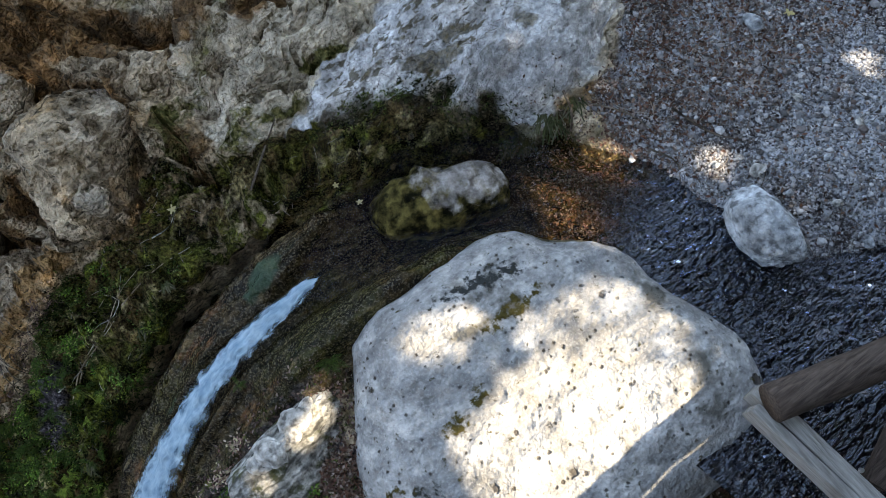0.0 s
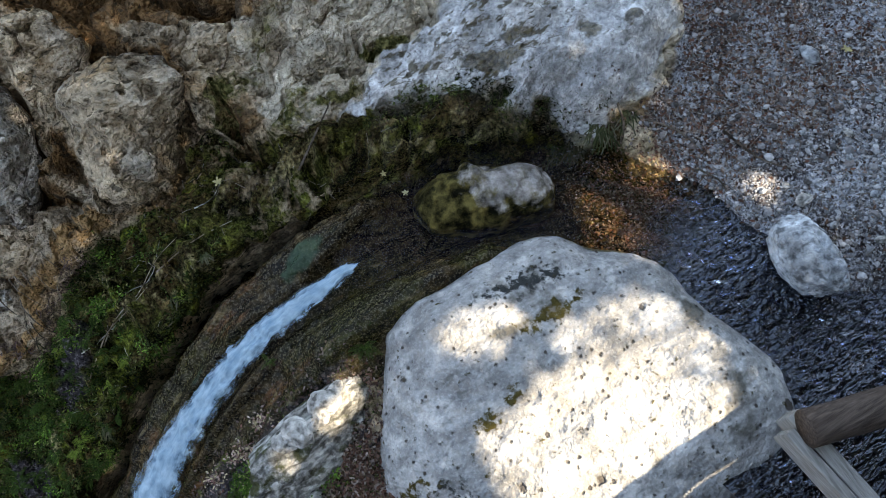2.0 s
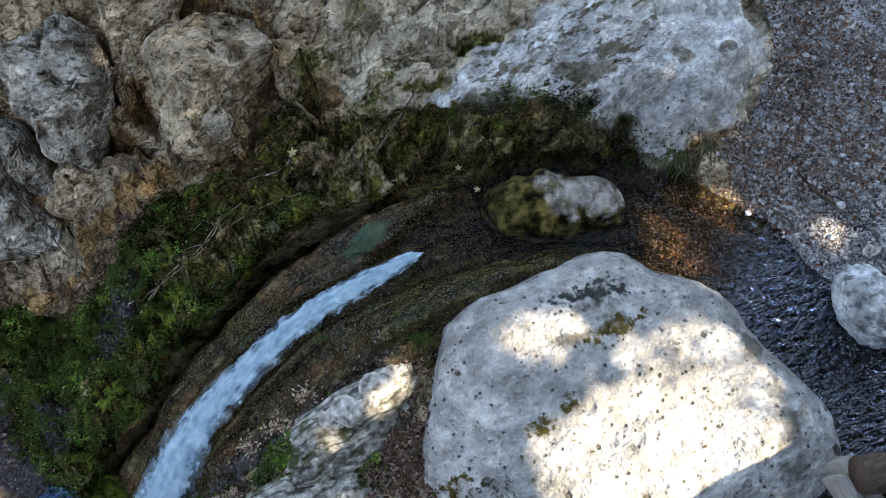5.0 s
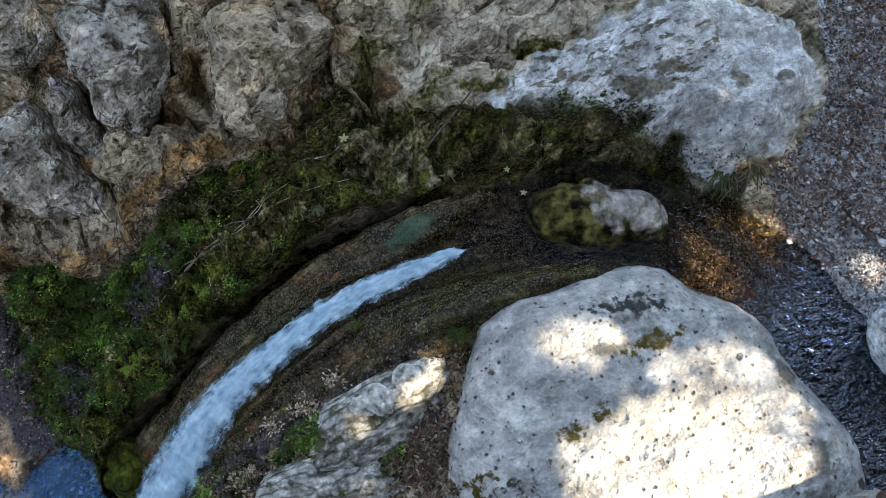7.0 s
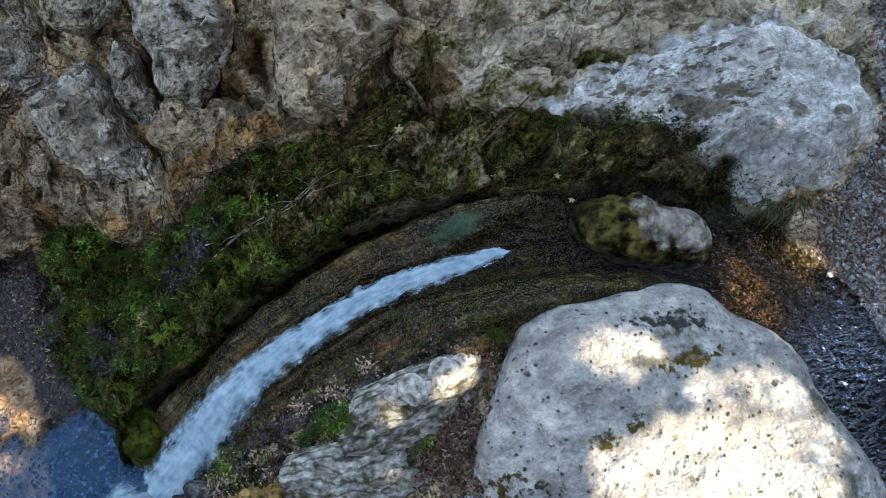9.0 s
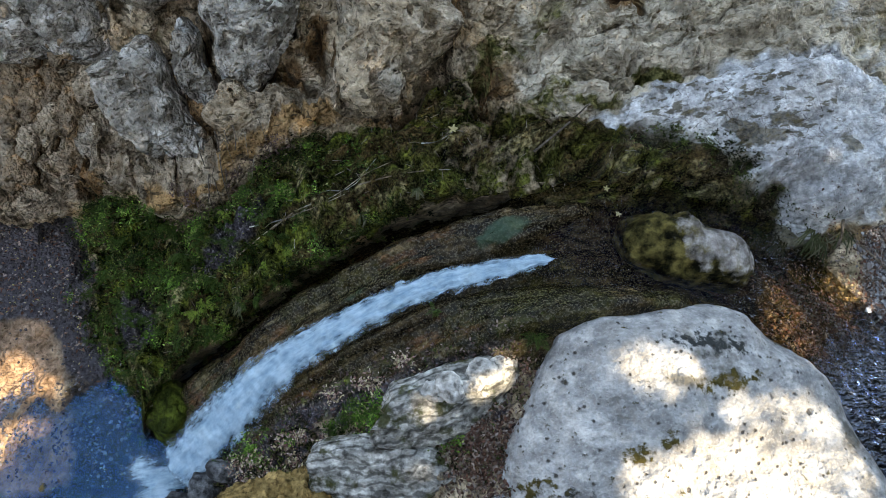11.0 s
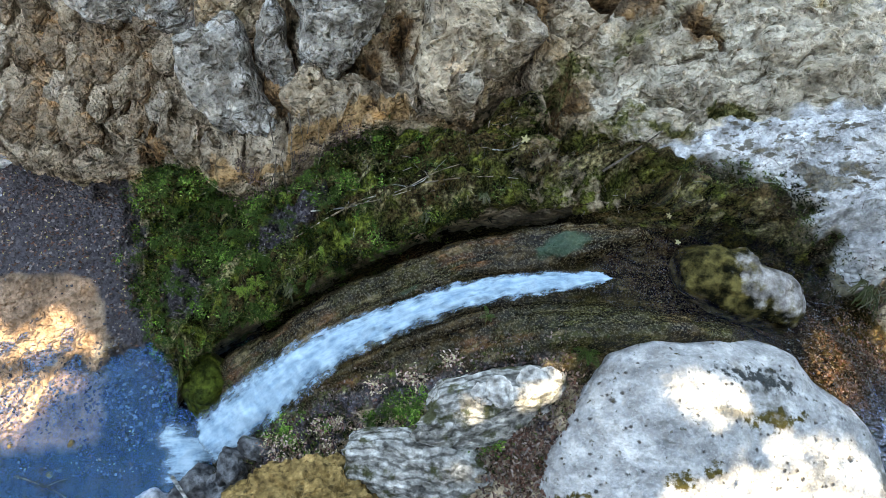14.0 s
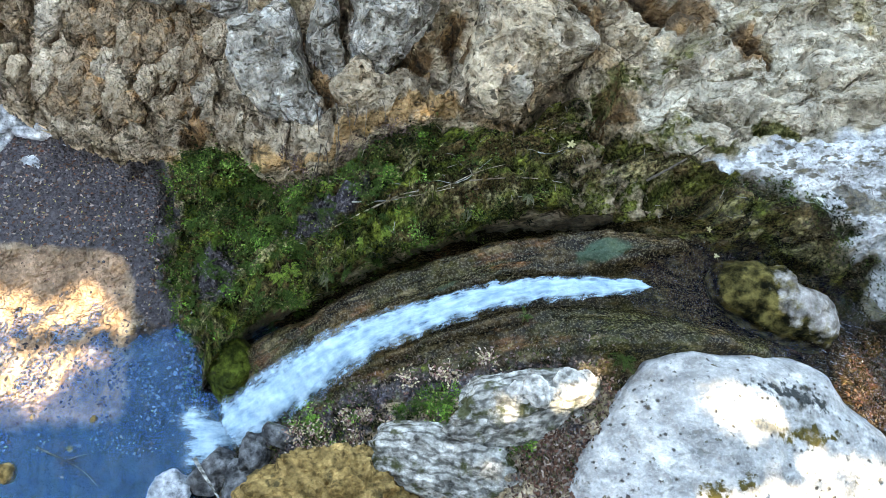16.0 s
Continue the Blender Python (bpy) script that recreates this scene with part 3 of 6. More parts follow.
def land(x, y):
    """Height of the ground and its nature, from plan coordinates."""
    xc, yc = np.clip(x, -2.5, 2.5), np.clip(y, -0.3, 2.3)
    p = np.stack([x, y, 0 * x], -1)
    rows = [f(xc) for f in (ROW_S, ROW_M, ROW_N, ROW_F)]
    ys = (0.0, 0.9, 1.6, 2.2)
    h = 0
    for i in range(4):
        w = np.ones_like(xc)
        for j in range(4):
            if j != i:
                w = w * (yc - ys[j]) / (ys[i] - ys[j])
        h = h + w * rows[i]
    foot = FOOT(x) + 0.03 * fbm(p, 7, 3, 3)
    lip = LIP(x) + 0.015 * fbm(p, 9, 3, 5)
    in_bank = step(-1.4, -1.05, x) * (1 - 0.75 * step(0.35, 0.8, x)) * (1 - step(0.95, 1.2, x))
    d, s = along(FLOW, x, y)
    m = {}
    # the moss cushion above its lip, and the groove beneath it
    over = step(0.05, 0.10, y - lip) * in_bank
    groove = np.exp(-(((y - lip + 0.0) / 0.062) ** 2)) * in_bank
    h = h + over * (0.07 * np.exp(-((y - lip) / 0.22))) - 0.40 * groove
    # the west end of the bank falls steeply to the pool
    west = WEST(y) + 0.08 * fbm(p, 5, 4, 14)
    drop = 1 - step(-0.05, 0.09, x - west)
    floor = -0.14 + 0.17 * step(0.4, 1.2, y) + 0.06 * step(1.2, 2.1, y)
    # bed lifted to water level under the sun patch so it shows bright
    raised_bed = (1 - step(-1.75, -1.42, x)) * step(0.50, 0.68, y)
    floor = np.maximum(floor, floor * (1 - raised_bed) + 0.012 * raised_bed)
    low = drop * (1 - step(-0.03, 0.05, y - foot))
    h = np.where(x < -0.2, h * (1 - low) + floor * low, h)
    h = h + 0.10 * step(0.0, 0.10, x - west) * (1 - step(0.1, 0.5, x - west)) * step(0.7, 1.0, y) * (1 - step(-0.1, 0.05, y - foot)) * in_bank
    h = np.where(low > 0.55, np.maximum(h, 0.13 * step(0.80, 1.25, y + 0.10 * fbm(p, 4, 3, 15)) - 0.05), h)
    # the south shore of the pool below the fall
    shore = curve_of((-0.6, 0.2, 0.35, 0.5), (-1.15, -1.2, -1.02, -0.9))(y)
    low2 = (1 - step(-0.10, 0.10, x - shore)) * (1 - step(0.45, 0.6, y))
    h = h * (1 - low2) + floor * low2
    # stream channel
    bed = FLOW_Z(s) - 0.045 - 0.04 * (s < 5.5)
    wide = FLOW_W(s)
    cut = 1 - step(0.75, 1.35, d / wide)
    cut = cut * (x > -1.05)
    h = h * (1 - cut) + np.minimum(h, bed) * cut
    off = x - SHORE(y) + 0.035 * fbm(p, 6, 4, 63)
    creek = (1 - step(-0.02, 0.02, off)) * step(1.15, 1.3, x) * (1 - step(0.55, 0.75, y)) * (y > -2.2)
    shelf = step(-0.05, 0.05, off) * (1 - step(0.75, 0.95, y)) * (x < 3.4) * (y > -2.2)
    h = h * (1 - creek) + np.clip(1.045 + 0.45 * off, 0.955, 1.05) * creek
    h = h * (1 - shelf) + np.maximum(h, 1.052 + 0.22 * np.clip(off, 0, 0.35)) * shelf
    cut = np.maximum(cut * (1 - shelf), creek)
    m["soil"] = 0 * x
    h = h + 0.10 * np.exp(-(((y - 0.72) / 0.09) ** 2)) * step(0.1, 0.4, x) * (1 - step(1.0, 1.3, x))
    # cliff: a step at its foot in the west, then a steep face
    up = step(-0.01, 0.06, y - foot)
    undercut = 1 - step(0.42, 0.62, x)
    h = h + up * (0.10 * undercut) - 0.07 * undercut * np.exp(-(((y - foot + 0.05) / 0.06) ** 2)) * (x > -1.6)
    h = h + 0.75 * np.clip(y - 2.2, 0, 0.5) + 0.12 * np.maximum(0, y - 2.7)
    # the dark cleft beside the nose of the cliff
    cd, _ = along(((0.12, 1.69), (0.24, 1.77), (0.38, 1.88)), x, y)
    h = h - 0.24 * np.exp(-((cd / 0.045) ** 2)) - 0.14 * blob(x, y, 0.44, 1.95, 0.08, 0.04, 0.4) - 0.14 * blob(x, y, 0.20, 2.10, 0.09, 0.05) - 0.12 * blob(x, y, 0.66, 2.08, 0.08, 0.04) - 0.10 * blob(x, y, 0.48, 1.62, 0.05, 0.05) - 0.12 * blob(x, y, -1.25, 1.54, 0.05, 0.06)
    # the pale apron of rock
    ai = inside(APRON, x, y) + 0.03 * fbm(p, 6, 4, 8)
    apron = step(-0.03, 0.03, ai)
    east_end = step(1.25, 1.75, x)
    h = h + (0.11 * np.sqrt(step(-0.01, 0.16, ai)) + 0.04 * step(0.0, 0.05, ai)) * east_end + 0.03 * apron * (1 - east_end)
    h = h + 0.06 * blob(x, y, 1.49, 1.12, 0.14, 0.11)
    rock_side = np.maximum(apron, step(-0.02, 0.03, y - foot) * (1 - step(2.25, 2.4, x - 0.25 * (y - 1.4))))
    # ground on the near side and far beyond
    h = h - 0.32 * np.maximum(0, -0.05 - y) * (1 - step(0.9, 1.6, -y)) * step(-1.2, -0.6, x)
    h = h + 0.5 * np.maximum(0, -y - 3.0) + 0.25 * np.maximum(0, x - 3.2) + 0.3 * np.maximum(0, -3.4 - x)
    h = np.minimum(h, 14 + 0.3 * h)
    m["gravel"] = np.clip(np.maximum(step(1.72, 1.9, x - 0.25 * (y - 0.6)) * (1 - rock_side), drop * (y < foot) * (x < -0.9)), 0, 1)
    m["gravel"] = np.maximum(m["gravel"], (y < 0.15) * (1 - rock_side) * 0.9) * (1 - cut)
    m["wet"] = np.clip(np.maximum((1 - step(0.8, 1.7, d / (wide + 0.12))) * (1 - shelf), creek) + 0.8 * (1 - step(0.0, 0.12, y - lip)) * (y > 0.55) * step(-1.15, -0.95, x) * (1 - step(1.5, 1.8, x)), 0, 1) * (1 - 0.8 * m["gravel"])
    under = np.maximum(low, low2) * (1 - step(0.78, 1.05, y + 0.08 * fbm(p, 5, 3, 19)))
    m["wet"] = np.maximum(m["wet"], under)
    m["gravel"] = m["gravel"] * (1 - 0.95 * under)
    m["dark"] = np.clip(3 * np.maximum(low, low2), 0, 1)
    m["deep"] = under
    # area of the sun patch whose brightness is put into the bed colour
    m["sunlit_tan"] = np.clip(np.maximum(low, low2) * (1 - step(-1.72, -1.42, x + 0.15 * fbm(p, 3, 3, 29))) * step(0.42, 0.62, y) * (1 - step(1.22, 1.42, y)), 0, 1) * 0.9
    m["gravel"] = m["gravel"] * (1 - 0.9 * m["sunlit_tan"])
    m["soil"] = np.clip(0.9 * blob(x, y, -0.62, 1.37, 0.20, 0.07, 0.45) + 0.9 * blob(x, y, -1.10, 1.18, 0.10, 0.14) + 0.6 * blob(x, y, -0.72, 1.62, 0.07, 0.10), 0, 1)
    m["buff"] = np.clip(0.45 * blob(x, y, 0.66, 1.42, 0.13, 0.022, -0.2) + 0.35 * blob(x, y, -0.22, 1.38, 0.26, 0.016, 0.05) + 0.45 * blob(x, y, 1.05, 1.22, 0.14, 0.02, -0.4), 0, 1)
    ld, _ = along(((1.70, 1.56), (1.92, 1.50), (2.12, 1.47), (2.26, 1.34), (2.27, 1.15)), x, y)
    m["stain"] = np.clip(0.8 * blob(x, y, 1.80, 1.16, 0.05, 0.035, -0.6) + 0.7 * blob(x, y, 1.96, 1.12, 0.04, 0.025) + 0.85 * blob(x, y, 1.40, 1.29, 0.07, 0.035, -0.3) + 0.85 * blob(x, y, 1.47, 1.25, 0.12, 0.03, -0.35)
                         + 0.75 * blob(x, y, 1.56, 1.28, 0.08, 0.02, -0.4) + 0.6 * blob(x, y, 1.24, 1.38, 0.08, 0.015, -0.2) + 0.7 * blob(x, y, 1.34, 1.40, 0.10, 0.015, -0.25) + 0.5 * blob(x, y, 1.27, 1.13, 0.06, 0.05, -0.8)
                         + 0.7 * np.exp(-((ld / 0.03) ** 2)) + 0.75 * blob(x, y, 1.42, 1.07, 0.05, 0.05) + 0.5 * blob(x, y, 2.03, 1.33, 0.05, 0.03) + 0.6 * blob(x, y, 0.90, 1.64, 0.12, 0.012, 0.3)
                         + 0.6 * blob(x, y, 1.02, 1.60, 0.16, 0.015, -0.15), 0, 1)
    m["olive"] = np.clip(0.85 * blob(x, y, 1.12, 1.57, 0.14, 0.03, -0.1) + 0.7 * blob(x, y, 0.92, 1.50, 0.10, 0.025, -0.2) + 0.9 * blob(x, y, 1.54, 0.99, 0.05, 0.07) + 0.65 * blob(x, y, 0.50, 1.78, 0.10, 0.07)
                         + 0.6 * blob(x, y, 0.72, 1.55, 0.12, 0.08) + 0.8 * blob(x, y, 1.18, 1.17, 0.10, 0.06, -0.6) + 0.5 * blob(x, y, 0.75, 1.88, 0.20, 0.05, 0.4), 0, 1)
    m["algae"] = np.clip(0.8 * blob(x, y, 0.45, 1.09, 0.11, 0.045, 0.25) + 0.35 * blob(x, y, -0.15, 0.98, 0.10, 0.02, 0.3), 0, 1)
    m["streaky"] = np.clip(1.2 * blob(x, y, 1.40, 1.36, 0.36, 0.14, -0.25), 0, 1)
    m["face"] = rock_side * step(0.45, 0.8, x) * (1 - apron)
    bank = step(0.05, 0.09, y - lip) * (1 - step(-0.08, 0.05, y - foot)) * step(-0.06, 0.02, x - west) * (1 - step(1.5, 1.75, x))
    fringe = np.exp(-(((y - foot + 0.05) / 0.06) ** 2)) * step(0.4, 0.7, x) * (1 - step(1.7, 1.9, x)) * 0.75
    m["moss"] = np.clip(bank * (0.95 - 0.38 * step(0.0, 0.6, x)) + fringe + 0.75 * np.exp(-(((x - 0.95) / 0.35) ** 2) - ((y - 1.22) / 0.09) ** 2), 0, 1) * (1 - 0.9 * m["gravel"])
    m["moss"] = np.maximum(m["moss"], 0.75 * blob(x, y, -1.02, 0.76, 0.13, 0.16))
    near_bank = step(-1.0, -0.8, x) * (1 - step(0.35, 0.6, x)) * step(0.1, 0.3, y) * (1 - step(0.62, 0.78, y + 0.25 * np.maximum(0, -0.3 - x)))
    m["moss"] = np.maximum(m["moss"], 0.55 * near_bank)
    m["soil"] = np.maximum(m["soil"], 0.62 * near_bank)
    m["gravel"] = m["gravel"] * (1 - 0.9 * near_bank)
    m["near"] = near_bank
    m["dry"] = step(-0.15, 0.45, x + 0.25 * fbm(p, 4, 3, 57)) * (1 - near_bank)
    m["tan"] = np.clip(up * (1 - step(0.12, 0.30, y - foot)) * (x < 0.2) * 0.9 + up * (1 - step(-1.1, -0.9, x)) * 0.65, 0, 1)
    m["tan"] = np.clip(m["tan"] + 0.75 * rock_side * blob(x, y, 0.28, 2.05, 0.30, 0.16, 0.4), 0, 1)
    m["ochre"] = np.exp(-(((y - foot - 0.05) / 0.03) ** 2)) * step(-1.05, -0.9, x) * (1 - step(-0.2, 0.0, x))
    m["pale"] = np.clip(0.5 + 9 * (ai + 0.01), 0, 1) * step(0.72, 0.90, x) + 0.35 * rock_side * step(1.3, 1.9, x) * step(1.4, 1.5, y)
    m["pale"] = np.clip(m["pale"], 0, 1)
    bare = 1 - 0.97 * step(0.15, 0.95, m["pale"]) * step(1.0, 1.25, x)
    for k in ("moss", "wet", "gravel"):
        m[k] = m[k] * bare
    m["cliff"], m["bank"], m["west"] = rock_side, bank, drop * (y < foot)
    m["flow_s"], m["flow_d"] = s * 0.3, d
    return h, m


def mesh_from(name, verts, faces, mat, attrs=None, smooth=True):
    me = bpy.data.meshes.new(name)
    if isinstance(faces, np.ndarray):
        n, k = faces.shape
        me.vertices.add(len(verts))
        me.vertices.foreach_set("co", np.asarray(verts, np.float32).ravel())
        me.loops.add(n * k)
        me.loops.foreach_set("vertex_index", faces.astype(np.int32).ravel())
        me.polygons.add(n)
        me.polygons.foreach_set("loop_start", np.arange(0, n * k, k, dtype=np.int32))
        me.update(calc_edges=True)
    else:
        me.from_pydata([tuple(v) for v in verts], [], [tuple(f) for f in faces])
    me.materials.append(mat)
    for k, v in (attrs or {}).items():
        a = me.attributes.new(k, "FLOAT", "POINT")
        a.data.foreach_set("value", np.asarray(v, np.float32))
    if smooth:
        me.polygons.foreach_set("use_smooth", np.ones(len(me.polygons), bool))
    return me


def part(name, bm, mat, parent=None, label="", smooth=False):
    """Links a bmesh or a ready mesh as one object under a thing or a part."""
    if isinstance(bm, bmesh.types.BMesh):
        me = bpy.data.meshes.new(name)
        bm.to_mesh(me)
        bm.free()
        me.materials.append(mat)
        if smooth:
            me.polygons.foreach_set("use_smooth", np.ones(len(me.polygons), bool))
    else:
        me = bm
    ob = new(name, me)
    if parent:
        ob.parent = parent
    return tagged(ob, label)


def thing(name, place, label, category, group="", kind=""):
    ob = new(name)
    ob.empty_display_size = 0.05
    ob.location = place
    return tagged(ob, label, category, group, kind)


def axis_steps():
    xs = np.concatenate([-3.0 - np.geomspace(0.05, 40, 26)[::-1], np.arange(-3.0, -2.4, 0.014), np.arange(-2.4, 2.6, 0.0062), np.arange(2.6, 3.3, 0.014), 3.3 + np.geomspace(0.05, 40, 26)])
    ys = np.concatenate([-1.2 - np.geomspace(0.05, 40, 26)[::-1], np.arange(-1.2, -0.3, 0.016), np.arange(-0.3, 2.5, 0.0062), np.arange(2.5, 3.0, 0.014), 3.0 + np.geomspace(0.05, 40, 26)])
    return xs, ys


# outlines of the cliff's bulging blocks, with their relief in metres and how grey they are
BULGES = (
    (((-0.05, 2.14), (-0.09, 1.98), (-0.11, 1.83), (-0.07, 1.735), (0.05, 1.69), (0.19, 1.78), (0.36, 1.90), (0.46, 2.00), (0.38, 2.12), (0.15, 2.17)), 0.19, 0.35),
    (((-0.60, 2.36), (-0.605, 2.16), (-0.54, 1.97), (-0.44, 1.885), (-0.35, 1.95), (-0.27, 2.06), (-0.21, 2.20), (-0.26, 2.42)), 0.18, 1.0),
    (((-0.72, 2.24), (-0.765, 2.05), (-0.73, 1.965), (-0.60, 1.89), (-0.565, 1.92), (-0.62, 2.05), (-0.66, 2.24)), 0.13, 1.0),
    (((-0.92, 2.24), (-1.05, 2.12), (-1.13, 2.07), (-1.05, 1.90), (-0.92, 1.80), (-0.70, 1.76), (-0.64, 1.81), (-0.74, 1.94), (-0.80, 2.05), (-0.82, 2.20)), 0.16, 0.85),
    (((-1.66, 2.62), (-1.61, 2.34), (-1.50, 2.265), (-1.26, 2.265), (-1.10, 2.215), (-1.03, 2.30), (-1.05, 2.70)), 0.15, 0.9),
    (((-0.93, 2.60), (-0.95, 2.32), (-0.83, 2.27), (-0.70, 2.31), (-0.66, 2.45), (-0.72, 2.66)), 0.14, 0.7),
    (((-0.15, 2.46), (-0.16, 2.26), (-0.06, 2.20), (0.10, 2.22), (0.16, 2.32), (0.06, 2.48)), 0.13, 0.4),
    (((-0.64, 1.83), (-0.60, 1.765), (-0.50, 1.745), (-0.36, 1.77), (-0.31, 1.83), (-0.42, 1.865), (-0.54, 1.93)), 0.06, 0.2),
    (((-0.29, 1.92), (-0.31, 1.82), (-0.25, 1.76), (-0.15, 1.76), (-0.13, 1.90), (-0.17, 2.02), (-0.24, 2.02)), 0.05, 0.0),
    (((0.49, 2.06), (0.44, 1.93), (0.50, 1.88), (0.62, 1.93), (0.68, 2.04), (0.58, 2.10)), 0.07, 0.1),
    (((-1.34, 2.20), (-1.33, 1.97), (-1.24, 1.86), (-1.10, 1.80), (-1.06, 1.86), (-1.15, 2.05), (-1.20, 2.20)), 0.07, 0.0))
# hollows in the cliff: place, half-axes, turn, depth
HOLLOWS = ((0.69, 2.13, 0.07, 0.04, -0.4, 0.16), (0.60, 2.20, 0.08, 0.05, -0.3, 0.14), (0.23, 2.18, 0.05, 0.05, 0.0, 0.14), (0.19, 2.26, 0.05, 0.06, 0.0, 0.14), (0.36, 2.05, 0.05, 0.05, 0.6, 0.10),
           (0.30, 2.36, 0.14, 0.06, -0.4, 0.18), (-0.16, 2.03, 0.045, 0.05, 0.0, 0.12), (-0.31, 1.905, 0.05, 0.035, 0.0, 0.12), (-0.66, 1.905, 0.03, 0.05, 0.5, 0.12), (-0.80, 2.06, 0.03, 0.04, 0.3, 0.14),
           (0.47, 1.70, 0.05, 0.06, 0.4, 0.14), (1.05, 1.93, 0.05, 0.025, -0.3, 0.06), (1.20, 1.87, 0.04, 0.02, -0.2, 0.05), (-1.26, 1.83, 0.06, 0.05, 0.0, 0.14), (-1.05, 2.16, 0.03, 0.07, 0.0, 0.14))
RIFT = ((0.02, 2.46), (0.25, 2.32), (0.45, 2.24), (0.66, 2.15), (0.86, 2.04), (1.04, 1.95), (1.22, 1.87), (1.34, 1.90))


def build_land():
    xs, ys = axis_steps()
    gx, gy = (a.ravel() for a in np.meshgrid(xs, ys))
    h, m = land(gx, gy)
    p = np.stack([gx, gy, h], -1)
    cliff, moss, gravel, wet = m["cliff"], m["moss"], m["gravel"], m["wet"]
    near = 1 - step(3.0, 9.0, np.hypot(gx, gy - 0.8))
    smooth_rock = np.maximum(m["pale"], 0.0)
    rough = cliff * (1 - 0.8 * smooth_rock)
    left = 1 - step(0.45, 0.8, gx)
    warp = np.stack([0.030 * fbm(p, 7, 4, 36), 0.030 * fbm(p, 7, 4, 37)], -1)
    wx, wy = gx + warp[:, 0], gy + warp[:, 1]
    face = cliff * left * (0.35 + 0.65 * near)
    grey, covered = 0 * gx, 0 * gx
    for k, (outline, tall, tone) in enumerate(BULGES):
        ins = inside(outline, wx, wy)
        h = h - face * (0.03 * step(0.0, 0.06, ins) + (0.02 + 0.045 * (tone > 0.6)) * np.exp(-(((ins + 0.005) / 0.03) ** 2)))
        grey = np.maximum(grey, tone * step(0.0, 0.05, ins))
        covered = np.maximum(covered, step(0.0, 0.03, ins))
    f1, f2, fr = worley(wx, wy, 7.5, 36)
    h = h + face * (0.07 * (fr - 0.5) * step(0.0, 0.25, f2 - f1) - 0.014 * np.exp(-(((f2 - f1) / 0.05) ** 2)))
    m["tone"] = np.clip(grey + 0.25 * fbm(p, 6, 3, 24), 0, 1) * (1 - step(0.1, 0.35, gx))
    m["tan"] = m["tan"] * (1 - 0.9 * grey)
    # hanging drip columns west of the blocks
    drips = face * (1 - step(-1.2, -1.02, gx)) * (1 - 0.8 * covered)
    col_u = wx - 0.35 * (wy - 2.0)
    c1, c2, cr = worley(col_u * 2.4, wy * 0.9, 4.6, 25)
    h = h + drips * (0.16 * np.sqrt(np.clip(c2 - c1, 0, 1)) - 0.09 + 0.06 * (cr - 0.5) + 0.05 * ridged(np.stack([col_u * 2, wy * 0.8, 0 * gx], -1), 7, 3, 26))
    for line, deep in zip(CRACKS, CRACK_D):
        cd, _ = along(line, wx, wy)
        h = h - cliff * (deep * 1.9 * np.exp(-((cd / 0.018) ** 2)) + 0.3 * deep * np.exp(-((cd / 0.05) ** 2)))
    # dark brown around each hollow and along the rift
    rust = 0 * gx
    for cx, cy, rx, ry, turn, deep in HOLLOWS:
        b = blob(wx, wy, cx, cy, rx, ry, turn)
        h = h - cliff * deep * 1.3 * step(0.25, 0.85, b)
        rust = np.maximum(rust, 0.9 * blob(wx, wy, cx, cy, rx * 1.8, ry * 1.8, turn))
    rd, _ = along(RIFT, wx, wy)
    rift_w = 0.03 + 0.025 * fbm(p, 5, 2, 27)
    h = h - cliff * 0.17 * np.exp(-((rd / np.maximum(rift_w, 0.012)) ** 2)) * (0.45 + 0.55 * left)
    m["rust"] = np.clip(np.maximum(rust, np.exp(-((rd / 0.075) ** 2)) * (1 - 0.65 * step(0.75, 1.0, gx))) * cliff, 0, 1)
    wrinkle = ridged(np.stack([wx * 0.8, wy * 1.9, h * 1.5], -1), 15, 2, 28)
    pock = fbm(p, 26, 2, 39)
    h = h + face * (0.014 * wrinkle + 0.045 * fbm(p, 13, 3, 31, 0.6) - 0.035 * step(0.42, 0.6, pock))
    strata = fbm(np.stack([wx * 0.9 + wy * 1.2, wy * 6 - wx * 2.2, 0 * gx], -1), 1.7, 3, 23, 0.55)
    right = cliff * (1 - left) * (1 - 0.6 * smooth_rock)
    h = h + right * (0.06 * strata + 0.035 * fbm(p, 6, 4, 32, 0.6) + 0.012 * wrinkle - 0.035 * step(0.3, 0.55, fbm(p, 8, 3, 40)) - 0.02 * step(0.4, 0.6, pock))
    h = h + smooth_rock * cliff * (0.022 * fbm(p, 4, 4, 33) + 0.022 * fbm(np.stack([wx * 3 + wy, wy * 9, 0 * gx], -1), 1.6, 3, 34, 0.55))
    along_bed = fbm(np.stack([m["flow_s"] * 2.0, m["flow_d"] * 13, 0 * gx], -1), 1.0, 3, 41, 0.5)
    h = h + (1 - cliff) * (1 - gravel) * (1 - moss) * (0.03 * along_bed + (0.022 - 0.012 * wet) * fbm(p, 16, 3, 44, 0.55))
    e1, e2, er = worley(wx, wy, 7.5, 3)
    h = h + moss * (0.085 * (np.sqrt(np.clip(e2 - e1, 0, 1)) - 0.5) + 0.06 * (er - 0.5) + 0.026 * fbm(p, 24, 2, 51, 0.6))
    ledges = fbm(np.stack([wx * 1.2 - wy * 0.4, wy * 5.5 + wx * 0.8, 0 * gx], -1), 2.0, 4, 55, 0.6)
    h = h + m["bank"] * (0.085 * ledges - 0.07 * step(0.1, 0.4, fbm(p, 6, 3, 56)))
    g1, g2, gr = worley(gx, gy, 38, 9)
    h = h + gravel * (0.018 * fbm(p, 3, 3, 61) + 0.012 * np.sqrt(np.clip(g2 - g1, 0, 1)) * gr)
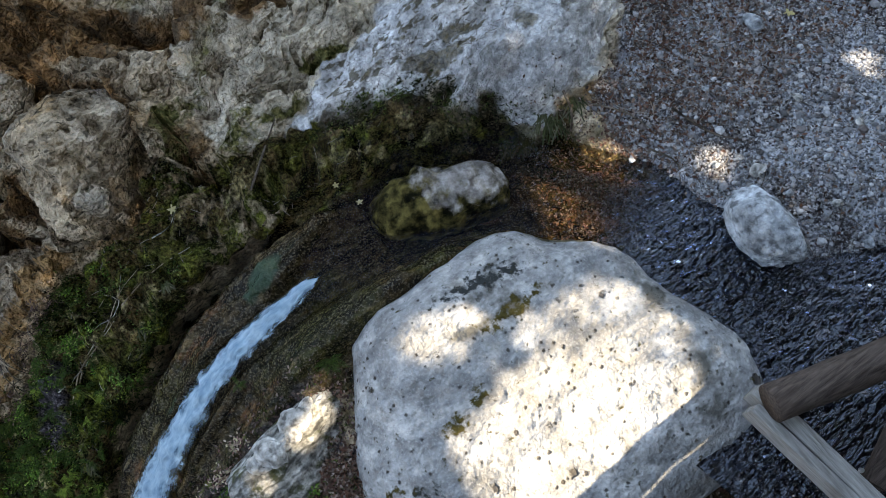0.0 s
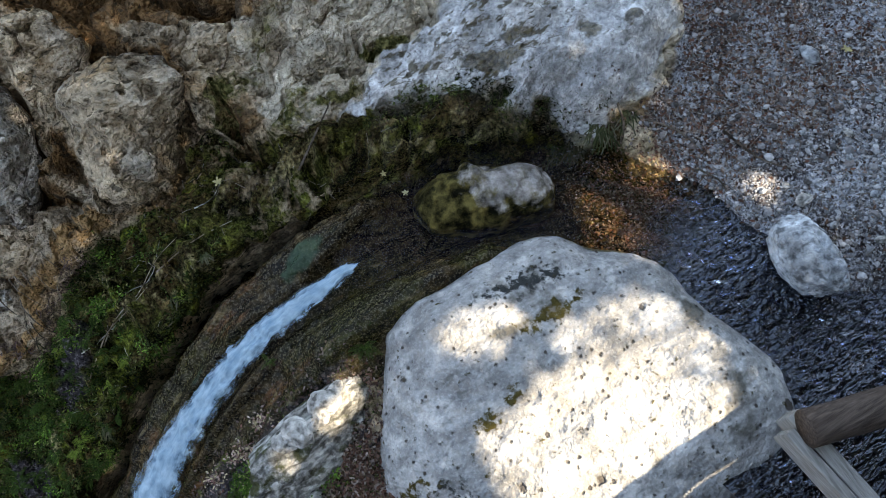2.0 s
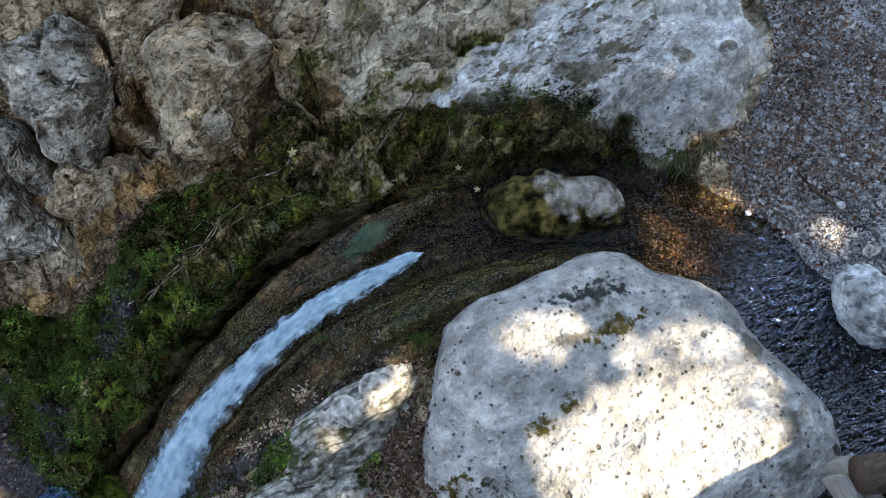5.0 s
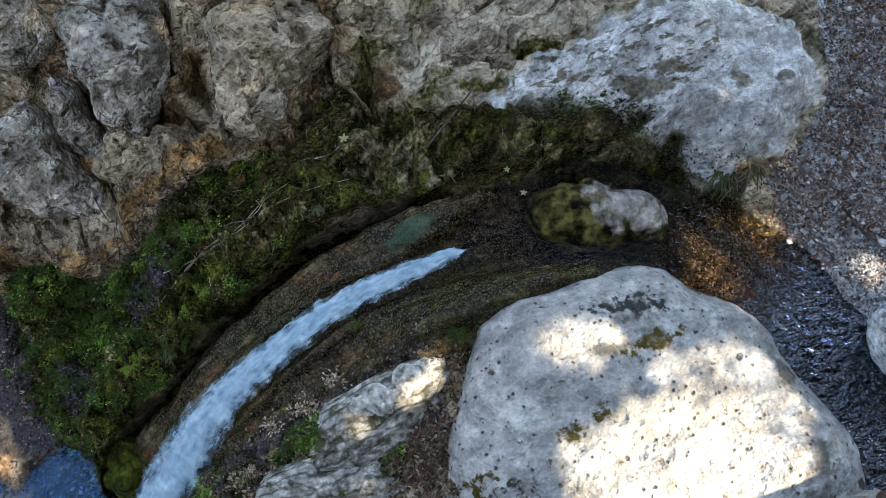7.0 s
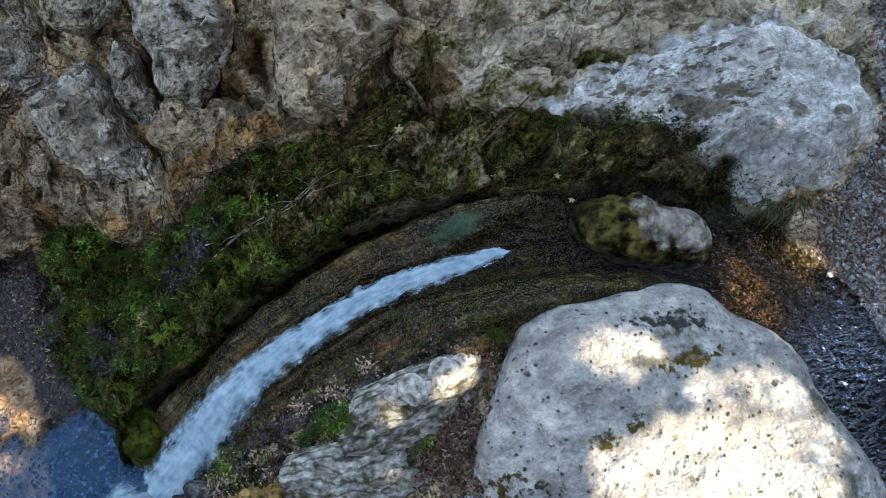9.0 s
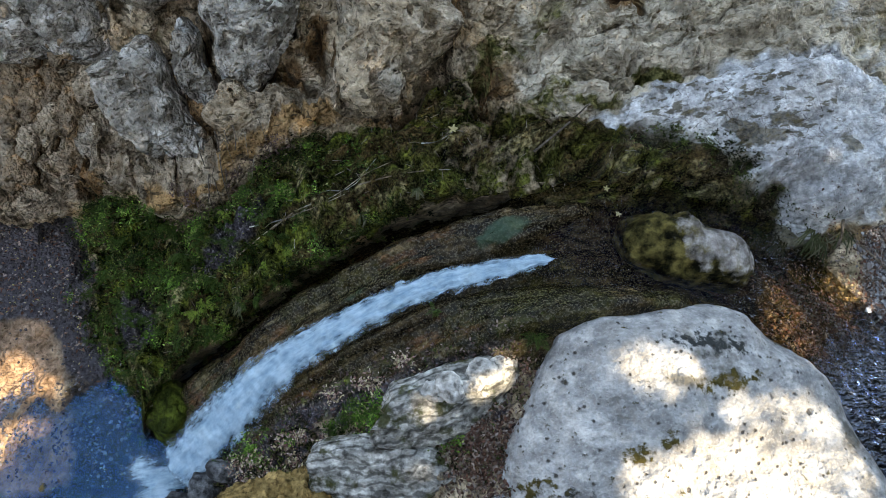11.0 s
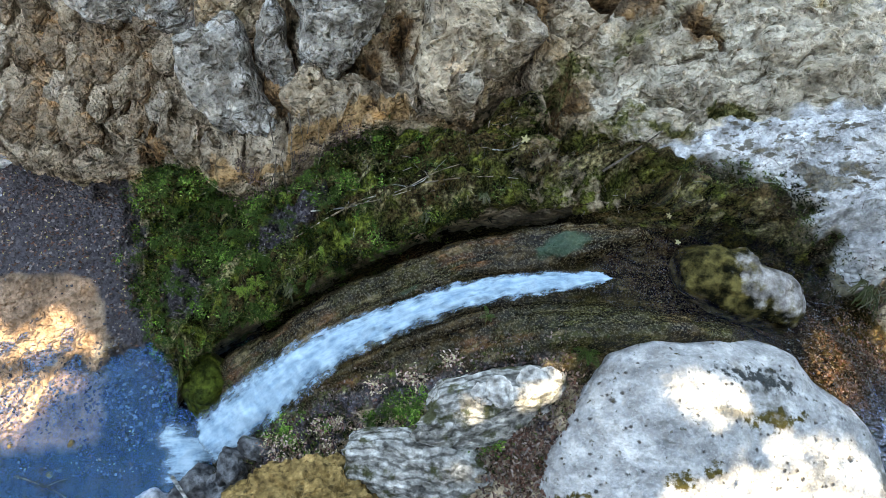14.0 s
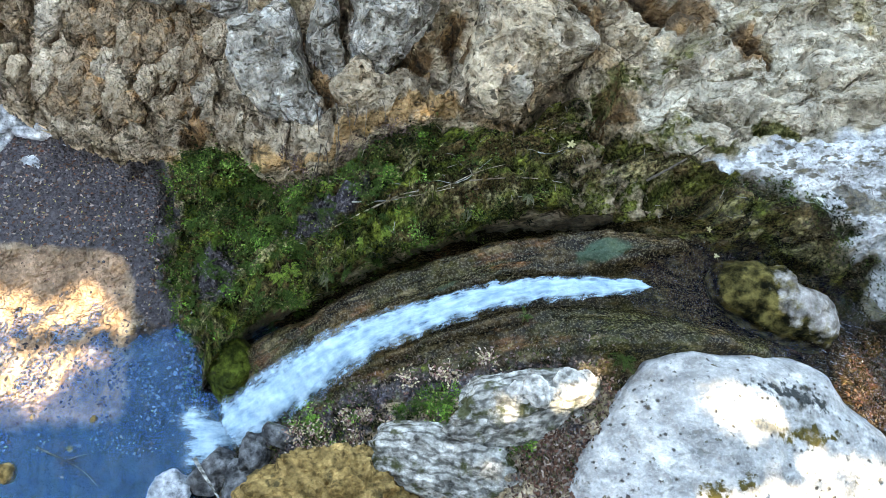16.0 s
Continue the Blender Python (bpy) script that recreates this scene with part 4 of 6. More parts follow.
    h = h + (1 - near) * 0.7 * fbm(p, 0.35, 4, 71)
    # edges of the moss cushion and the cliff lean out over what lies below
    foot, lip = FOOT(gx), LIP(gx)
    lean = 0.06 * np.exp(-(((gy - foot - 0.05) / 0.06) ** 2)) * (gx < 0.5) + 0.13 * np.exp(-(((gy - lip - 0.12) / 0.05) ** 2)) * (1 - step(0.6, 1.1, gx)) * (gx > -1.15)
    px = gx + rough * 0.05 * fbm(p, 9, 3, 81)
    py = gy - lean + rough * 0.05 * fbm(p, 9, 3, 91)
    verts = np.stack([px, py, h], -1)
    nx, ny = len(xs), len(ys)
    i = (np.arange(ny - 1)[:, None] * nx + np.arange(nx - 1)[None]).ravel()
    quads = np.stack([i, i + 1, i + 1 + nx, i + nx], -1)
    d, s = along(FLOW, gx, gy)
    kind = np.where(cliff > 0.5, 0, np.where(m["west"] > 0.5, 3, np.where(gy > lip + 0.05, 1, 2)))
    kind = np.where((kind != 0) & (gx > 1.62) & (gravel > 0.5), 4, kind)
    kind = np.where((kind == 2) & (gy < 0.5) & (gx < 1.62), 5, kind)
    kind = np.where((kind == 1) & (gx > 1.2), 2, kind)
    face_kind = kind[quads[:, 0]]
    names = (("cliff", "weathered grey and ochre limestone cliff with pits and overhangs", "cliff"),
             ("moss_bank", "dark green mossy bank under the cliff", "bank"),
             ("stream_bed", "wet brown rock bed of the stream", "stream bed"),
             ("pool_bed", "dark gravelly bed and shore of the pool", "shore"),
             ("ground", "grey gravel bank with pebbles and dead leaves", "ground"),
             ("bank_ground", "brown earth bank below the boulder", "ground"))
    keys = ("dry", "sunlit_tan", "olive", "streaky", "face", "buff", "dark", "tone", "soil", "stain", "deep", "moss", "wet", "tan", "ochre", "rust", "algae", "pale", "gravel", "flow_s", "flow_d")
    for k, (name, label, cat) in enumerate(names):
        f = quads[face_kind == k]
        used, inv = np.unique(f, return_inverse=True)
        me = mesh_from(name, verts[used], inv.reshape(-1, 4), ROCK, {a: m[a][used] for a in keys})
        tagged(new(name, me), label, cat, kind="structure")
    return verts, m, (gx, gy)


LAND, MASKS, PLAN = build_land()


# ---- rocks ----
def dome_mesh(name, mat, outline, height, base, seed, rings=60, spokes=150, flat=3.0, tilt=(0, 0), top=None, rough=0.02, attrs=None, scale=6.0):
    """A rock as a dome over a closed outline (radii at even angles), origin at its foot."""
    n = len(outline)
    th = np.linspace(0, 2 * math.pi, spokes, endpoint=False)
    t = th / (2 * math.pi) * n
    i = np.floor(t).astype(int)
    u = t - i
    o = np.array(outline)
    p0, p1, p2, p3 = o[(i - 1) % n], o[i % n], o[(i + 1) % n], o[(i + 2) % n]
    rad = 0.5 * (2 * p1 + (p2 - p0) * u + (2 * p0 - 5 * p1 + 4 * p2 - p3) * u**2 + (3 * p1 - p0 - 3 * p2 + p3) * u**3)
    a = np.linspace(0, math.pi * 0.62, rings)
    rho = np.where(a < math.pi / 2, np.sin(a), 1 - 0.10 * ((a - math.pi / 2) / 0.377) ** 2)
    zed = np.where(a < math.pi / 2, 1 - (np.maximum(0, 1 - np.cos(a))) ** (flat / 2), -((a - math.pi / 2) / 0.377) * 1.0)
    x = (rho[:, None] * (rad * np.cos(th))[None]).ravel()
    y = (rho[:, None] * (rad * np.sin(th))[None]).ravel()
    z = np.where(np.repeat(zed, spokes) > 0, np.repeat(zed, spokes) * height, np.repeat(zed, spokes) * base)
    if top is not None:
        z = z + top(x, y)
    z = z + tilt[0] * x + tilt[1] * y
    v = np.stack([x, y, z], -1)
    c = v - v.mean(0)
    nrm = c / (np.linalg.norm(c, axis=1)[:, None] + 1e-6)
    nrm[:, 2] += 0.3
    d = rough * fbm(v + seed * 3.7, scale, 4, seed, 0.55) + rough * 0.6 * ridged(v + seed, scale * 0.7, 3, seed + 9)
    v = v + nrm * d[:, None]
    faces = []
    for r in range(rings - 1):
        for k in range(spokes):
            q = (r * spokes + k, (r + 1) * spokes + k, (r + 1) * spokes + (k + 1) % spokes, r * spokes + (k + 1) % spokes)
            faces.append(q)
    return mesh_from(name, v, faces, mat, attrs(v) if attrs else None)


def dome_rock(name, place, label, mat, outline, height, base, seed, category="rock", group="", **more):
    ob = new(name, dome_mesh(name, mat, outline, height, base, seed, **more))
    ob.location = place
    return tagged(ob, label, category, group)


def boulder_top(x, y):
    x, y = x + 0.98, y + 0.12
    q = np.stack([x, y, 0 * x], -1)
    fold = 0.035 * np.abs(fbm(q, 2.6, 3, 17)) + 0.010 * ridged(q, 4.0, 3, 18)
    shoulder = 0.10 * np.exp(-(((x - 1.46) / 0.20) ** 2) - ((y + 0.22) / 0.22) ** 2)
    return shoulder - fold - 0.13 * np.maximum(0, 0.42 - y) - 0.30 * np.maximum(0, 0.74 - x) - 0.03 * np.maximum(0, x - 1.2) - 0.25 * np.maximum(0, 0.55 - x)


def boulder_moss(v):
    x, y = v[:, 0] + 0.98, v[:, 1] + 0.12
    lich = 0.62 * blob(x, y, 1.08, 0.51, 0.18, 0.045, -0.2) + 0.45 * blob(x, y, 0.45, 0.05, 0.12, 0.06)
    return {"lichen": np.clip(lich, 0, 1), "moss": np.clip(0.62 * blob(x, y, 1.08, 0.37, 0.14, 0.035, 0.05) + 0.6 * blob(x, y, 0.72, 0.18, 0.05, 0.035) + 0.55 * blob(x, y, 0.82, 0.21, 0.035, 0.03) + 0.5 * blob(x, y, 0.39, 0.13, 0.06, 0.05), 0, 1)}


dome_rock("boulder", (0.98, 0.12, 1.00), "large pale limestone boulder, pitted and partly sunlit", BOULDER,
          (0.63, 0.635, 0.62, 0.59, 0.615, 0.60, 0.585, 0.62, 0.685, 0.64, 0.65, 0.69, 0.70, 0.71, 0.72, 0.70, 0.66, 0.62, 0.59, 0.61, 0.68, 0.81, 0.83, 0.72), 0.20, 0.35, 3, "boulder",
          rings=130, spokes=300, flat=3.2, top=boulder_top, rough=0.014, attrs=boulder_moss, scale=4.0)
STONE_RADII = tuple(0.28 * 0.135 / math.hypot(0.135 * math.cos(k * math.pi / 8 + 0.42), 0.28 * math.sin(k * math.pi / 8 + 0.42)) * (1.0, 0.93, 1.05, 0.96)[k % 4] for k in range(16))
dome_rock("stream_stone", (1.17, 0.92, 1.01), "mossy stone with a pale top standing in the stream", MOSSY, STONE_RADII, 0.145, 0.12, 5, rough=0.026, flat=2.2, scale=7, rings=80, spokes=180)
dome_rock("golden_rock", (-0.48, 0.14, 0.42), "rounded rock under golden brown moss", GOLD,
          (0.42, 0.34, 0.26, 0.22, 0.24, 0.32, 0.42, 0.40, 0.34, 0.30, 0.32, 0.38), 0.26, 0.4, 13, rough=0.05, flat=2.4, scale=11, rings=110, spokes=260)
# ---- water ----
def ribbon(name, mat, s0, s1, steps, width, lift, across=13, bulge=0.0, seed=1, ripple=0.0):
    """A strip along the flow line."""
    pts = np.array(FLOW)
    ss = np.linspace(s0, s1, steps)
    i = np.clip(ss.astype(int), 0, len(pts) - 2)
    fx, fy = curve_of(range(len(pts)), pts[:, 0]), curve_of(range(len(pts)), pts[:, 1])
    cx, cy = fx(ss), fy(ss)
    dx, dy = np.gradient(cx), np.gradient(cy)
    ln = np.hypot(dx, dy)
    nx, ny = -dy / ln, dx / ln
    w = width(ss)
    v, body = [], []
    for k in range(across):
        u = k / (across - 1) * 2 - 1
        z = FLOW_Z(ss) + lift + bulge * (1 - u * u) * w
        v.append(np.stack([cx + nx * u * w, cy + ny * u * w, z], -1))
        body.append(np.full(steps, 1 - abs(u)))
    v, body = np.concatenate(v), np.concatenate(body)
    calm = 1 - 0.85 * np.tile(step(3.0, 4.2, ss), across) * (mat is not FOAM)
    v[:, 2] += calm * (ripple * fbm(v, 22, 3, seed) + ripple * 0.5 * fbm(v, 55, 2, seed + 4))
    f = [(k * steps + j, k * steps + j + 1, (k + 1) * steps + j + 1, (k + 1) * steps + j) for k in range(across - 1) for j in range(steps - 1)]
    return mesh_from(name, v, f, mat, {"body": body - np.tile(1.2 * step(s1 - 0.25, s1, ss) + 0.85 * (1 - step(s0, s0 + 0.22, ss)), across) * (mat is FOAM), "flow_s": np.tile(ss, across) * 0.3, "flow_d": np.repeat(np.linspace(-1, 1, across), steps) * 0.1})


stream = ribbon("stream_water", STREAM, 0.2, 7.2, 420, lambda s: np.maximum(FLOW_W(s) * 1.3 * (1 - 0.9 * step(5.9, 7.0, s)), 0.62 * (1 - step(2.2, 3.9, s))), 0.0, 90, ripple=0.0045)
tagged(new("stream_water", stream), "clear shallow stream water with ripples", "water", kind="structure")
fall_w = curve_of((6.3, 7.0, 8.0, 9.0, 10.0, 11.0, 12.0), (0.030, 0.052, 0.066, 0.080, 0.110, 0.148, 0.125))
fall = thing("waterfall", (0, 0, 0), "white foaming water sliding down a narrow rock chute", "waterfall")
part("white_water", ribbon("white_water", FOAM, 6.22, 12.0, 260, lambda s: fall_w(s) * 1.0, 0.012, 25, 0.35, 3, 0.012), FOAM, fall)


def pool_mesh():
    xs, ys = np.linspace(-6, -0.75, 60), np.linspace(-2.5, 1.08, 60)
    gx, gy = (a.ravel() for a in np.meshgrid(xs, ys))
    v = np.stack([gx, gy, 0 * gx + POOL_Z], -1)
    f = [(j * 60 + i, j * 60 + i + 1, j * 60 + i + 61, j * 60 + i + 60) for j in range(59) for i in range(59)]
    return mesh_from("pool_water", v, f, POOL)


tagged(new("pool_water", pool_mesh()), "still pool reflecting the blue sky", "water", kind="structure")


def splash_mesh():
    n, k = 40, 14
    v, f, body = [], [], []
    for r in range(k):
        for a in range(n):
            t, q = a / n * 2 * math.pi, r / (k - 1)
            R = 0.17 * q * (1 + 0.3 * math.sin(3 * t + 1))
            v.append((-1.05 + R * math.cos(t), 0.49 + R * math.sin(t) * 0.9, 0.035 * (1 - q) + 0.006))
            body.append(1 - q)
    v = np.array(v)
    v[:, 2] += 0.02 * np.maximum(0, fbm(v, 22, 3, 5)) * np.array(body)
    f = [(r * n + a, (r + 1) * n + a, (r + 1) * n + (a + 1) % n, r * n + (a + 1) % n) for r in range(k - 1) for a in range(n)]
    return mesh_from("splash", v, f, FOAM, {"body": np.array(body) * 0.9, "flow_s": v[:, 0], "flow_d": v[:, 1]})


part("splash", splash_mesh(), FOAM, fall)


# ---- the wooden structure beside the boulder ----
def beam(a, b, w, h, roll=0.0, bevel=0.006):
    """A squared timber from a to b, local x along it."""
    a, b = Vector(a), Vector(b)
    ln = (b - a).length
    bm = bmesh.new()
    bmesh.ops.create_cube(bm, size=1, matrix=Matrix.Diagonal((ln, w, h, 1)))
    bmesh.ops.bevel(bm, geom=bm.edges[:], offset=bevel, segments=2, affect="EDGES")
    turn = (b - a).to_track_quat("X", "Z").to_matrix().to_4x4() @ pose(0, 0, 0, roll)
    bm.transform(Matrix.Translation((a + b) / 2) @ turn)
    return bm


def round_log(a, b, r, seed):
    a, b = Vector(a), Vector(b)
    ln = (b - a).length
    n, k = 36, 60
    v = []
    for i in range(k):
        for j in range(n):
            t = j / n * 2 * math.pi
            v.append((ln * (i / (k - 1) - 0.5), math.cos(t) * r, math.sin(t) * r))
    v = np.array(v)
    q = v * np.array((0.35, 1, 1))
    d = 1 + 0.10 * fbm(q, 9, 4, seed) + 0.05 * fbm(v * np.array((0.2, 2, 2)), 25, 2, seed + 1)
    v[:, 1:] *= d[:, None]
    f = [(i * n + j, (i + 1) * n + j, (i + 1) * n + (j + 1) % n, i * n + (j + 1) % n) for i in range(k - 1) for j in range(n)]
    f += [tuple(range(n)), tuple(range((k - 1) * n, k * n))[::-1]]
    me = mesh_from("log", v, f, LOGWOOD)
    me.transform(Matrix.Translation((a + b) / 2) @ (b - a).to_track_quat("X", "Z").to_matrix().to_4x4())
    return me


rail = thing("wooden_railing", (1.6, -0.6, 0.9), "weathered log railing bolted to grey boards beside the stream", "railing")
inv = rail.matrix_basis.inverted()


def rail_part(name, bm, mat, label=""):
    if isinstance(bm, bmesh.types.BMesh):
        bm.transform(Matrix.Translation((-1.6, 0.6, -0.9)))
    else:
        bm.transform(Matrix.Translation((-1.6, 0.6, -0.9)))
    return part(name, bm, mat, rail, label)


rail_part("log", round_log((1.48, -0.355, 1.29), (3.1, -0.82, 1.29), 0.057, 2), LOGWOOD, "thick brown weathered log")
rail_part("board", beam((1.505, -0.30, 1.19), (1.562, -1.0, 1.15), 0.050, 0.10, bevel=0.003), BOARDWOOD)
rail_part("board", beam((1.459, -0.335, 1.19), (1.522, -1.0, 1.15), 0.034, 0.10, bevel=0.003), BOARDWOOD)
rail_part("brace", beam((1.60, -0.72, 1.08), (2.1, -0.55, 1.05), 0.06, 0.08), LOGWOOD)
rail_part("post", beam((1.56, -1.05, 0.3), (1.56, -1.05, 1.9), 0.12, 0.12), LOGWOOD)
bm = bmesh.new()
bmesh.ops.create_cone(bm, cap_ends=True, segments=16, radius1=0.008, radius2=0.006, depth=0.01, matrix=Matrix.Translation((1.56, -0.64, 1.24)))
rail_part("screw", bm, STEEL, "small steel screw head")

deck = thing("footbridge", (0.5, -1.61, 1.9), "wooden plank footbridge over the stream", "bridge")
deck.rotation_euler.z = radians(10)
for k in range(8):
    y = -0.96 - 0.155 * k - (0.02 if k else 0)
    part("plank", beam((-4.5, y + 1.5, 0), (4.0, y + 1.5, 0), 0.14, 0.05), BOARDWOOD, deck)
for x in (-4.0, -1.5, 1.4, 3.6):
    part("joist", beam((x, 0.5, -0.10), (x, -0.75, -0.10), 0.12, 0.14), LOGWOOD, deck)

# ---- unseen tree added to shade the ravine ----
# outlines of the sun patches, left open in the added crown
SPOT_A = ((0.58, -0.65), (0.60, 0.02), (0.66, 0.12), (0.72, 0.20), (0.82, 0.15), (0.93, 0.18), (1.13, 0.15), (1.30, 0.08), (1.36, -0.04), (1.36, -0.65))
SPOT_B = ((0.61, 0.51), (0.69, 0.57), (0.80, 0.58), (0.94, 0.50), (0.97, 0.44), (0.91, 0.36), (0.82, 0.34), (0.74, 0.40), (0.65, 0.46))
SPOT_C = ((0.70, 0.50), (0.98, 0.48), (1.05, 0.36), (1.45, 0.28), (1.56, 0.05), (1.50, -0.08), (1.40, -0.16), (1.38, -0.65), (0.66, -0.65), (0.70, 0.30))
SPOT_POOL = ((-2.8, 1.20), (-1.99, 1.15), (-1.74, 1.12), (-1.53, 1.04), (-1.48, 0.97), (-1.60, 0.93), (-1.75, 0.96), (-1.95, 0.88), (-2.8, 0.92))
SPOT_BED = ((-1.98, 0.84), (-1.80, 0.92), (-1.60, 0.90), (-1.53, 0.80), (-1.60, 0.71), (-1.77, 0.63), (-1.95, 0.60), (-2.10, 0.66))


def lit(x, y):
    """How open the crown is where the sun shines through it onto the rocks."""
    q = np.stack([x, y, 0 * x], -1)
    w = 0.04 * fbm(q, 6, 3, 77)
    o = np.where(inside(SPOT_C, x, y) + w > 0, np.where(x > 1.02, 0.43, 0.30), 0.0)
    o = np.where(inside(SPOT_B, x, y) + w > 0, 0.95, o)
    o = np.where(inside(SPOT_A, x, y) + w > 0, 1.0, o)
    r = (blob(x, y, 1.72, 0.46, 0.19, 0.27, 0.5) > 0.42 + 5 * w) | (blob(x, y, 2.05, 0.34, 0.07, 0.07) > 0.5) | (blob(x, y, 2.72, 0.32, 0.07, 0.06) > 0.5 + 3 * w)
    return np.where(r, 0.96, o)


def lit_stones(x, y):
    return 1.0 * ((x > 0.01) & (x < 0.40) & (y > 0.40 + 0.2 * x) & (y < 0.56 + 0.3 * x))


def lit_pool(x, y):
    q = np.stack([x, y, 0 * x], -1)
    w = fbm(q, 8, 3, 78)
    return np.where(np.maximum(inside(SPOT_POOL, x, y), inside(SPOT_BED, x, y)) + 0.01 + 0.12 * w > 0, 1.0, 0.0)


tree = thing("tree", (5.2, -6.5, 1.0), "leafy tree leaning over the ravine", "tree")


def crown_mesh():
    rng = np.random.default_rng(5)
    a = SUN_DIR.orthogonal().normalized()
    b = SUN_DIR.cross(a)
    n = 150000
    u, w = rng.uniform(-4.2, 4.2, n), rng.uniform(-4.2, 4.2, n)
    far = 7.0 + rng.uniform(-0.7, 0.7, n)
    c = np.array((0.2, 0.7, 0.8)) + np.outer(u, a) + np.outer(w, b) + np.outer(far, SUN_DIR)
    sd = np.array(SUN_DIR)
    g1 = c - sd * ((c[:, 2] - 1.14) / sd[2])[:, None]
    g0 = c - sd * ((c[:, 2] - 0.0) / sd[2])[:, None]
    g2 = c - sd * ((c[:, 2] - 0.95) / sd[2])[:, None]
    chance = np.maximum(lit(g1[:, 0], g1[:, 1]), np.maximum(lit_pool(g0[:, 0], g0[:, 1]), lit_stones(g2[:, 0], g2[:, 1])))
    open_ = rng.uniform(0, 1, n) < chance
    c, small = c[~open_], np.where(chance[~open_] > 0.3, 0.45, 1.0)
    n = len(c)
    d1 = rng.normal(size=(n, 3))
    d1 -= (d1 @ sd)[:, None] * sd * 0.8
    d1 /= np.linalg.norm(d1, axis=1)[:, None]
    d2 = np.cross(d1, sd + 0.35 * rng.normal(size=(n, 3)))
    d2 /= np.linalg.norm(d2, axis=1)[:, None]
    L = (rng.uniform(0.038, 0.066, n) * small)[:, None]
    v = np.stack([c - d1 * L, c + d2 * L * 0.55, c + d1 * L, c - d2 * L * 0.55], 1).reshape(-1, 3)
    f = np.arange(4 * n).reshape(-1, 4)
    v -= np.array(tree.location)
    return mesh_from("crown", v, f, CANOPY, smooth=False)


part("crown", crown_mesh(), CANOPY, tree)
part("trunk", round_log((0, 0, -2.0), (-0.6, 0.8, 5.2), 0.20, 8), TWIG, tree)
for e in ((-2.6, 3.2, 5.6), (-1.0, 4.0, 6.2), (-3.0, 0.6, 6.0)):
    part("limb", round_log((-0.4, 0.6, 3.6), e, 0.07, 9), TWIG, tree)


# ---- blocks and drip columns of the cliff ----
CLIFF = bpy.data.objects["cliff"]


def block_mesh(name, mat, size, seed, planes=12, level=5, rough=0.11):
    """An angular weathered block: a ball cut by planes, then roughened."""
    bm = bmesh.new()
    bmesh.ops.create_icosphere(bm, subdivisions=level, radius=1)
    v = np.array([p.co[:] for p in bm.verts])
    f = [[p.index for p in q.verts] for q in bm.faces]
    bm.free()
    rng = np.random.default_rng(seed)
    n = rng.normal(size=(planes, 3))
    n /= np.linalg.norm(n, axis=1)[:, None]
    d = rng.uniform(0.62, 0.95, planes)
    dots = v @ n.T
    r = np.where(dots > 0.05, d / np.maximum(dots, 0.05), 9)
    r = -np.log(np.exp(-22 * np.minimum(r, 1.1)).sum(1) + np.exp(-22 * 1.1)) / 22
    v = v * r[:, None]
    v = v + (v / np.linalg.norm(v, axis=1)[:, None]) * (rough * fbm(v + seed, 2.2, 5, seed, 0.6) + 0.8 * rough * ridged(v + seed, 3.0, 4, seed + 3))[:, None]
    v = v * np.array(size)
    return mesh_from(name, v, f, mat)


def radii_of(outline, cx, cy, squeeze, n=30):
    """Distances from a centre to a closed outline at even angles, its y drawn out by the lean of the face."""
    pts = [((x - cx), (y - cy) / squeeze) for x, y in outline]
    out = []
    for k in range(n):
        c, q = math.cos(2 * math.pi * k / n), math.sin(2 * math.pi * k / n)
        best = 0.02
        for (x0, y0), (x1, y1) in zip(pts, pts[1:] + pts[:1]):
            ex, ey = x1 - x0, y1 - y0
            den = c * ey - q * ex
            if abs(den) > 1e-9:
                t, u = (x0 * ey - y0 * ex) / den, (x0 * q - y0 * c) / den
                if t > 0 and -1e-6 <= u <= 1 + 1e-6:
                    best = max(best, t)
        out.append(best)
    return out


def facets(seed, amount, scale):
    """Flat breaks and sharp creases for the top of a block."""
    def top(x, y):
        q = np.stack([x, y, 0 * x], -1)
        u, v = x + 0.05 * fbm(q, 5, 3, seed), y + 0.05 * fbm(q, 5, 3, seed + 1)
        d1, d2, r = worley(u, v, scale, seed)
        tilt = np.cos(9.4 * r) * (x - 0.03) + np.sin(9.4 * r) * y
        return amount * ((r - 0.5) * step(0.0, 0.3, d2 - d1) - 0.16 * np.exp(-(((d2 - d1) / 0.06) ** 2))) + 0.22 * np.clip(tilt, -0.15, 0.15) * step(0.0, 0.3, d2 - d1) - 0.03 * step(0.35, 0.6, fbm(q, 13, 3, seed + 2))
    return top


def land_at(x, y):
    return LAND[np.argmin((LAND[:, 0] - x) ** 2 + (LAND[:, 1] - y) ** 2), 2]


LEAN = 32
for k, (outline, tall, tone) in enumerate(BULGES):
    cx, cy = sum(p[0] for p in outline) / len(outline), sum(p[1] for p in outline) / len(outline)
    # each block turns dark brown towards its base
    me = dome_mesh("rock_block", ROCK, radii_of(outline, cx, cy, math.cos(radians(LEAN))), tall * 1.15, 0.16, 120 + k, 90, 190, 2.6, (0, 0), facets(140 + k, 0.055, 7.5), 0.024,
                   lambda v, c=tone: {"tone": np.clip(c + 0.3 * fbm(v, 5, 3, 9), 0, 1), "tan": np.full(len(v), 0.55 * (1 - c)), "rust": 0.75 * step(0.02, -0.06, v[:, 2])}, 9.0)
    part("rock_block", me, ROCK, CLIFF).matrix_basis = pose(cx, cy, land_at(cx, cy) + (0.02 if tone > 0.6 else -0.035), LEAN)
drip_rng = np.random.default_rng(21)
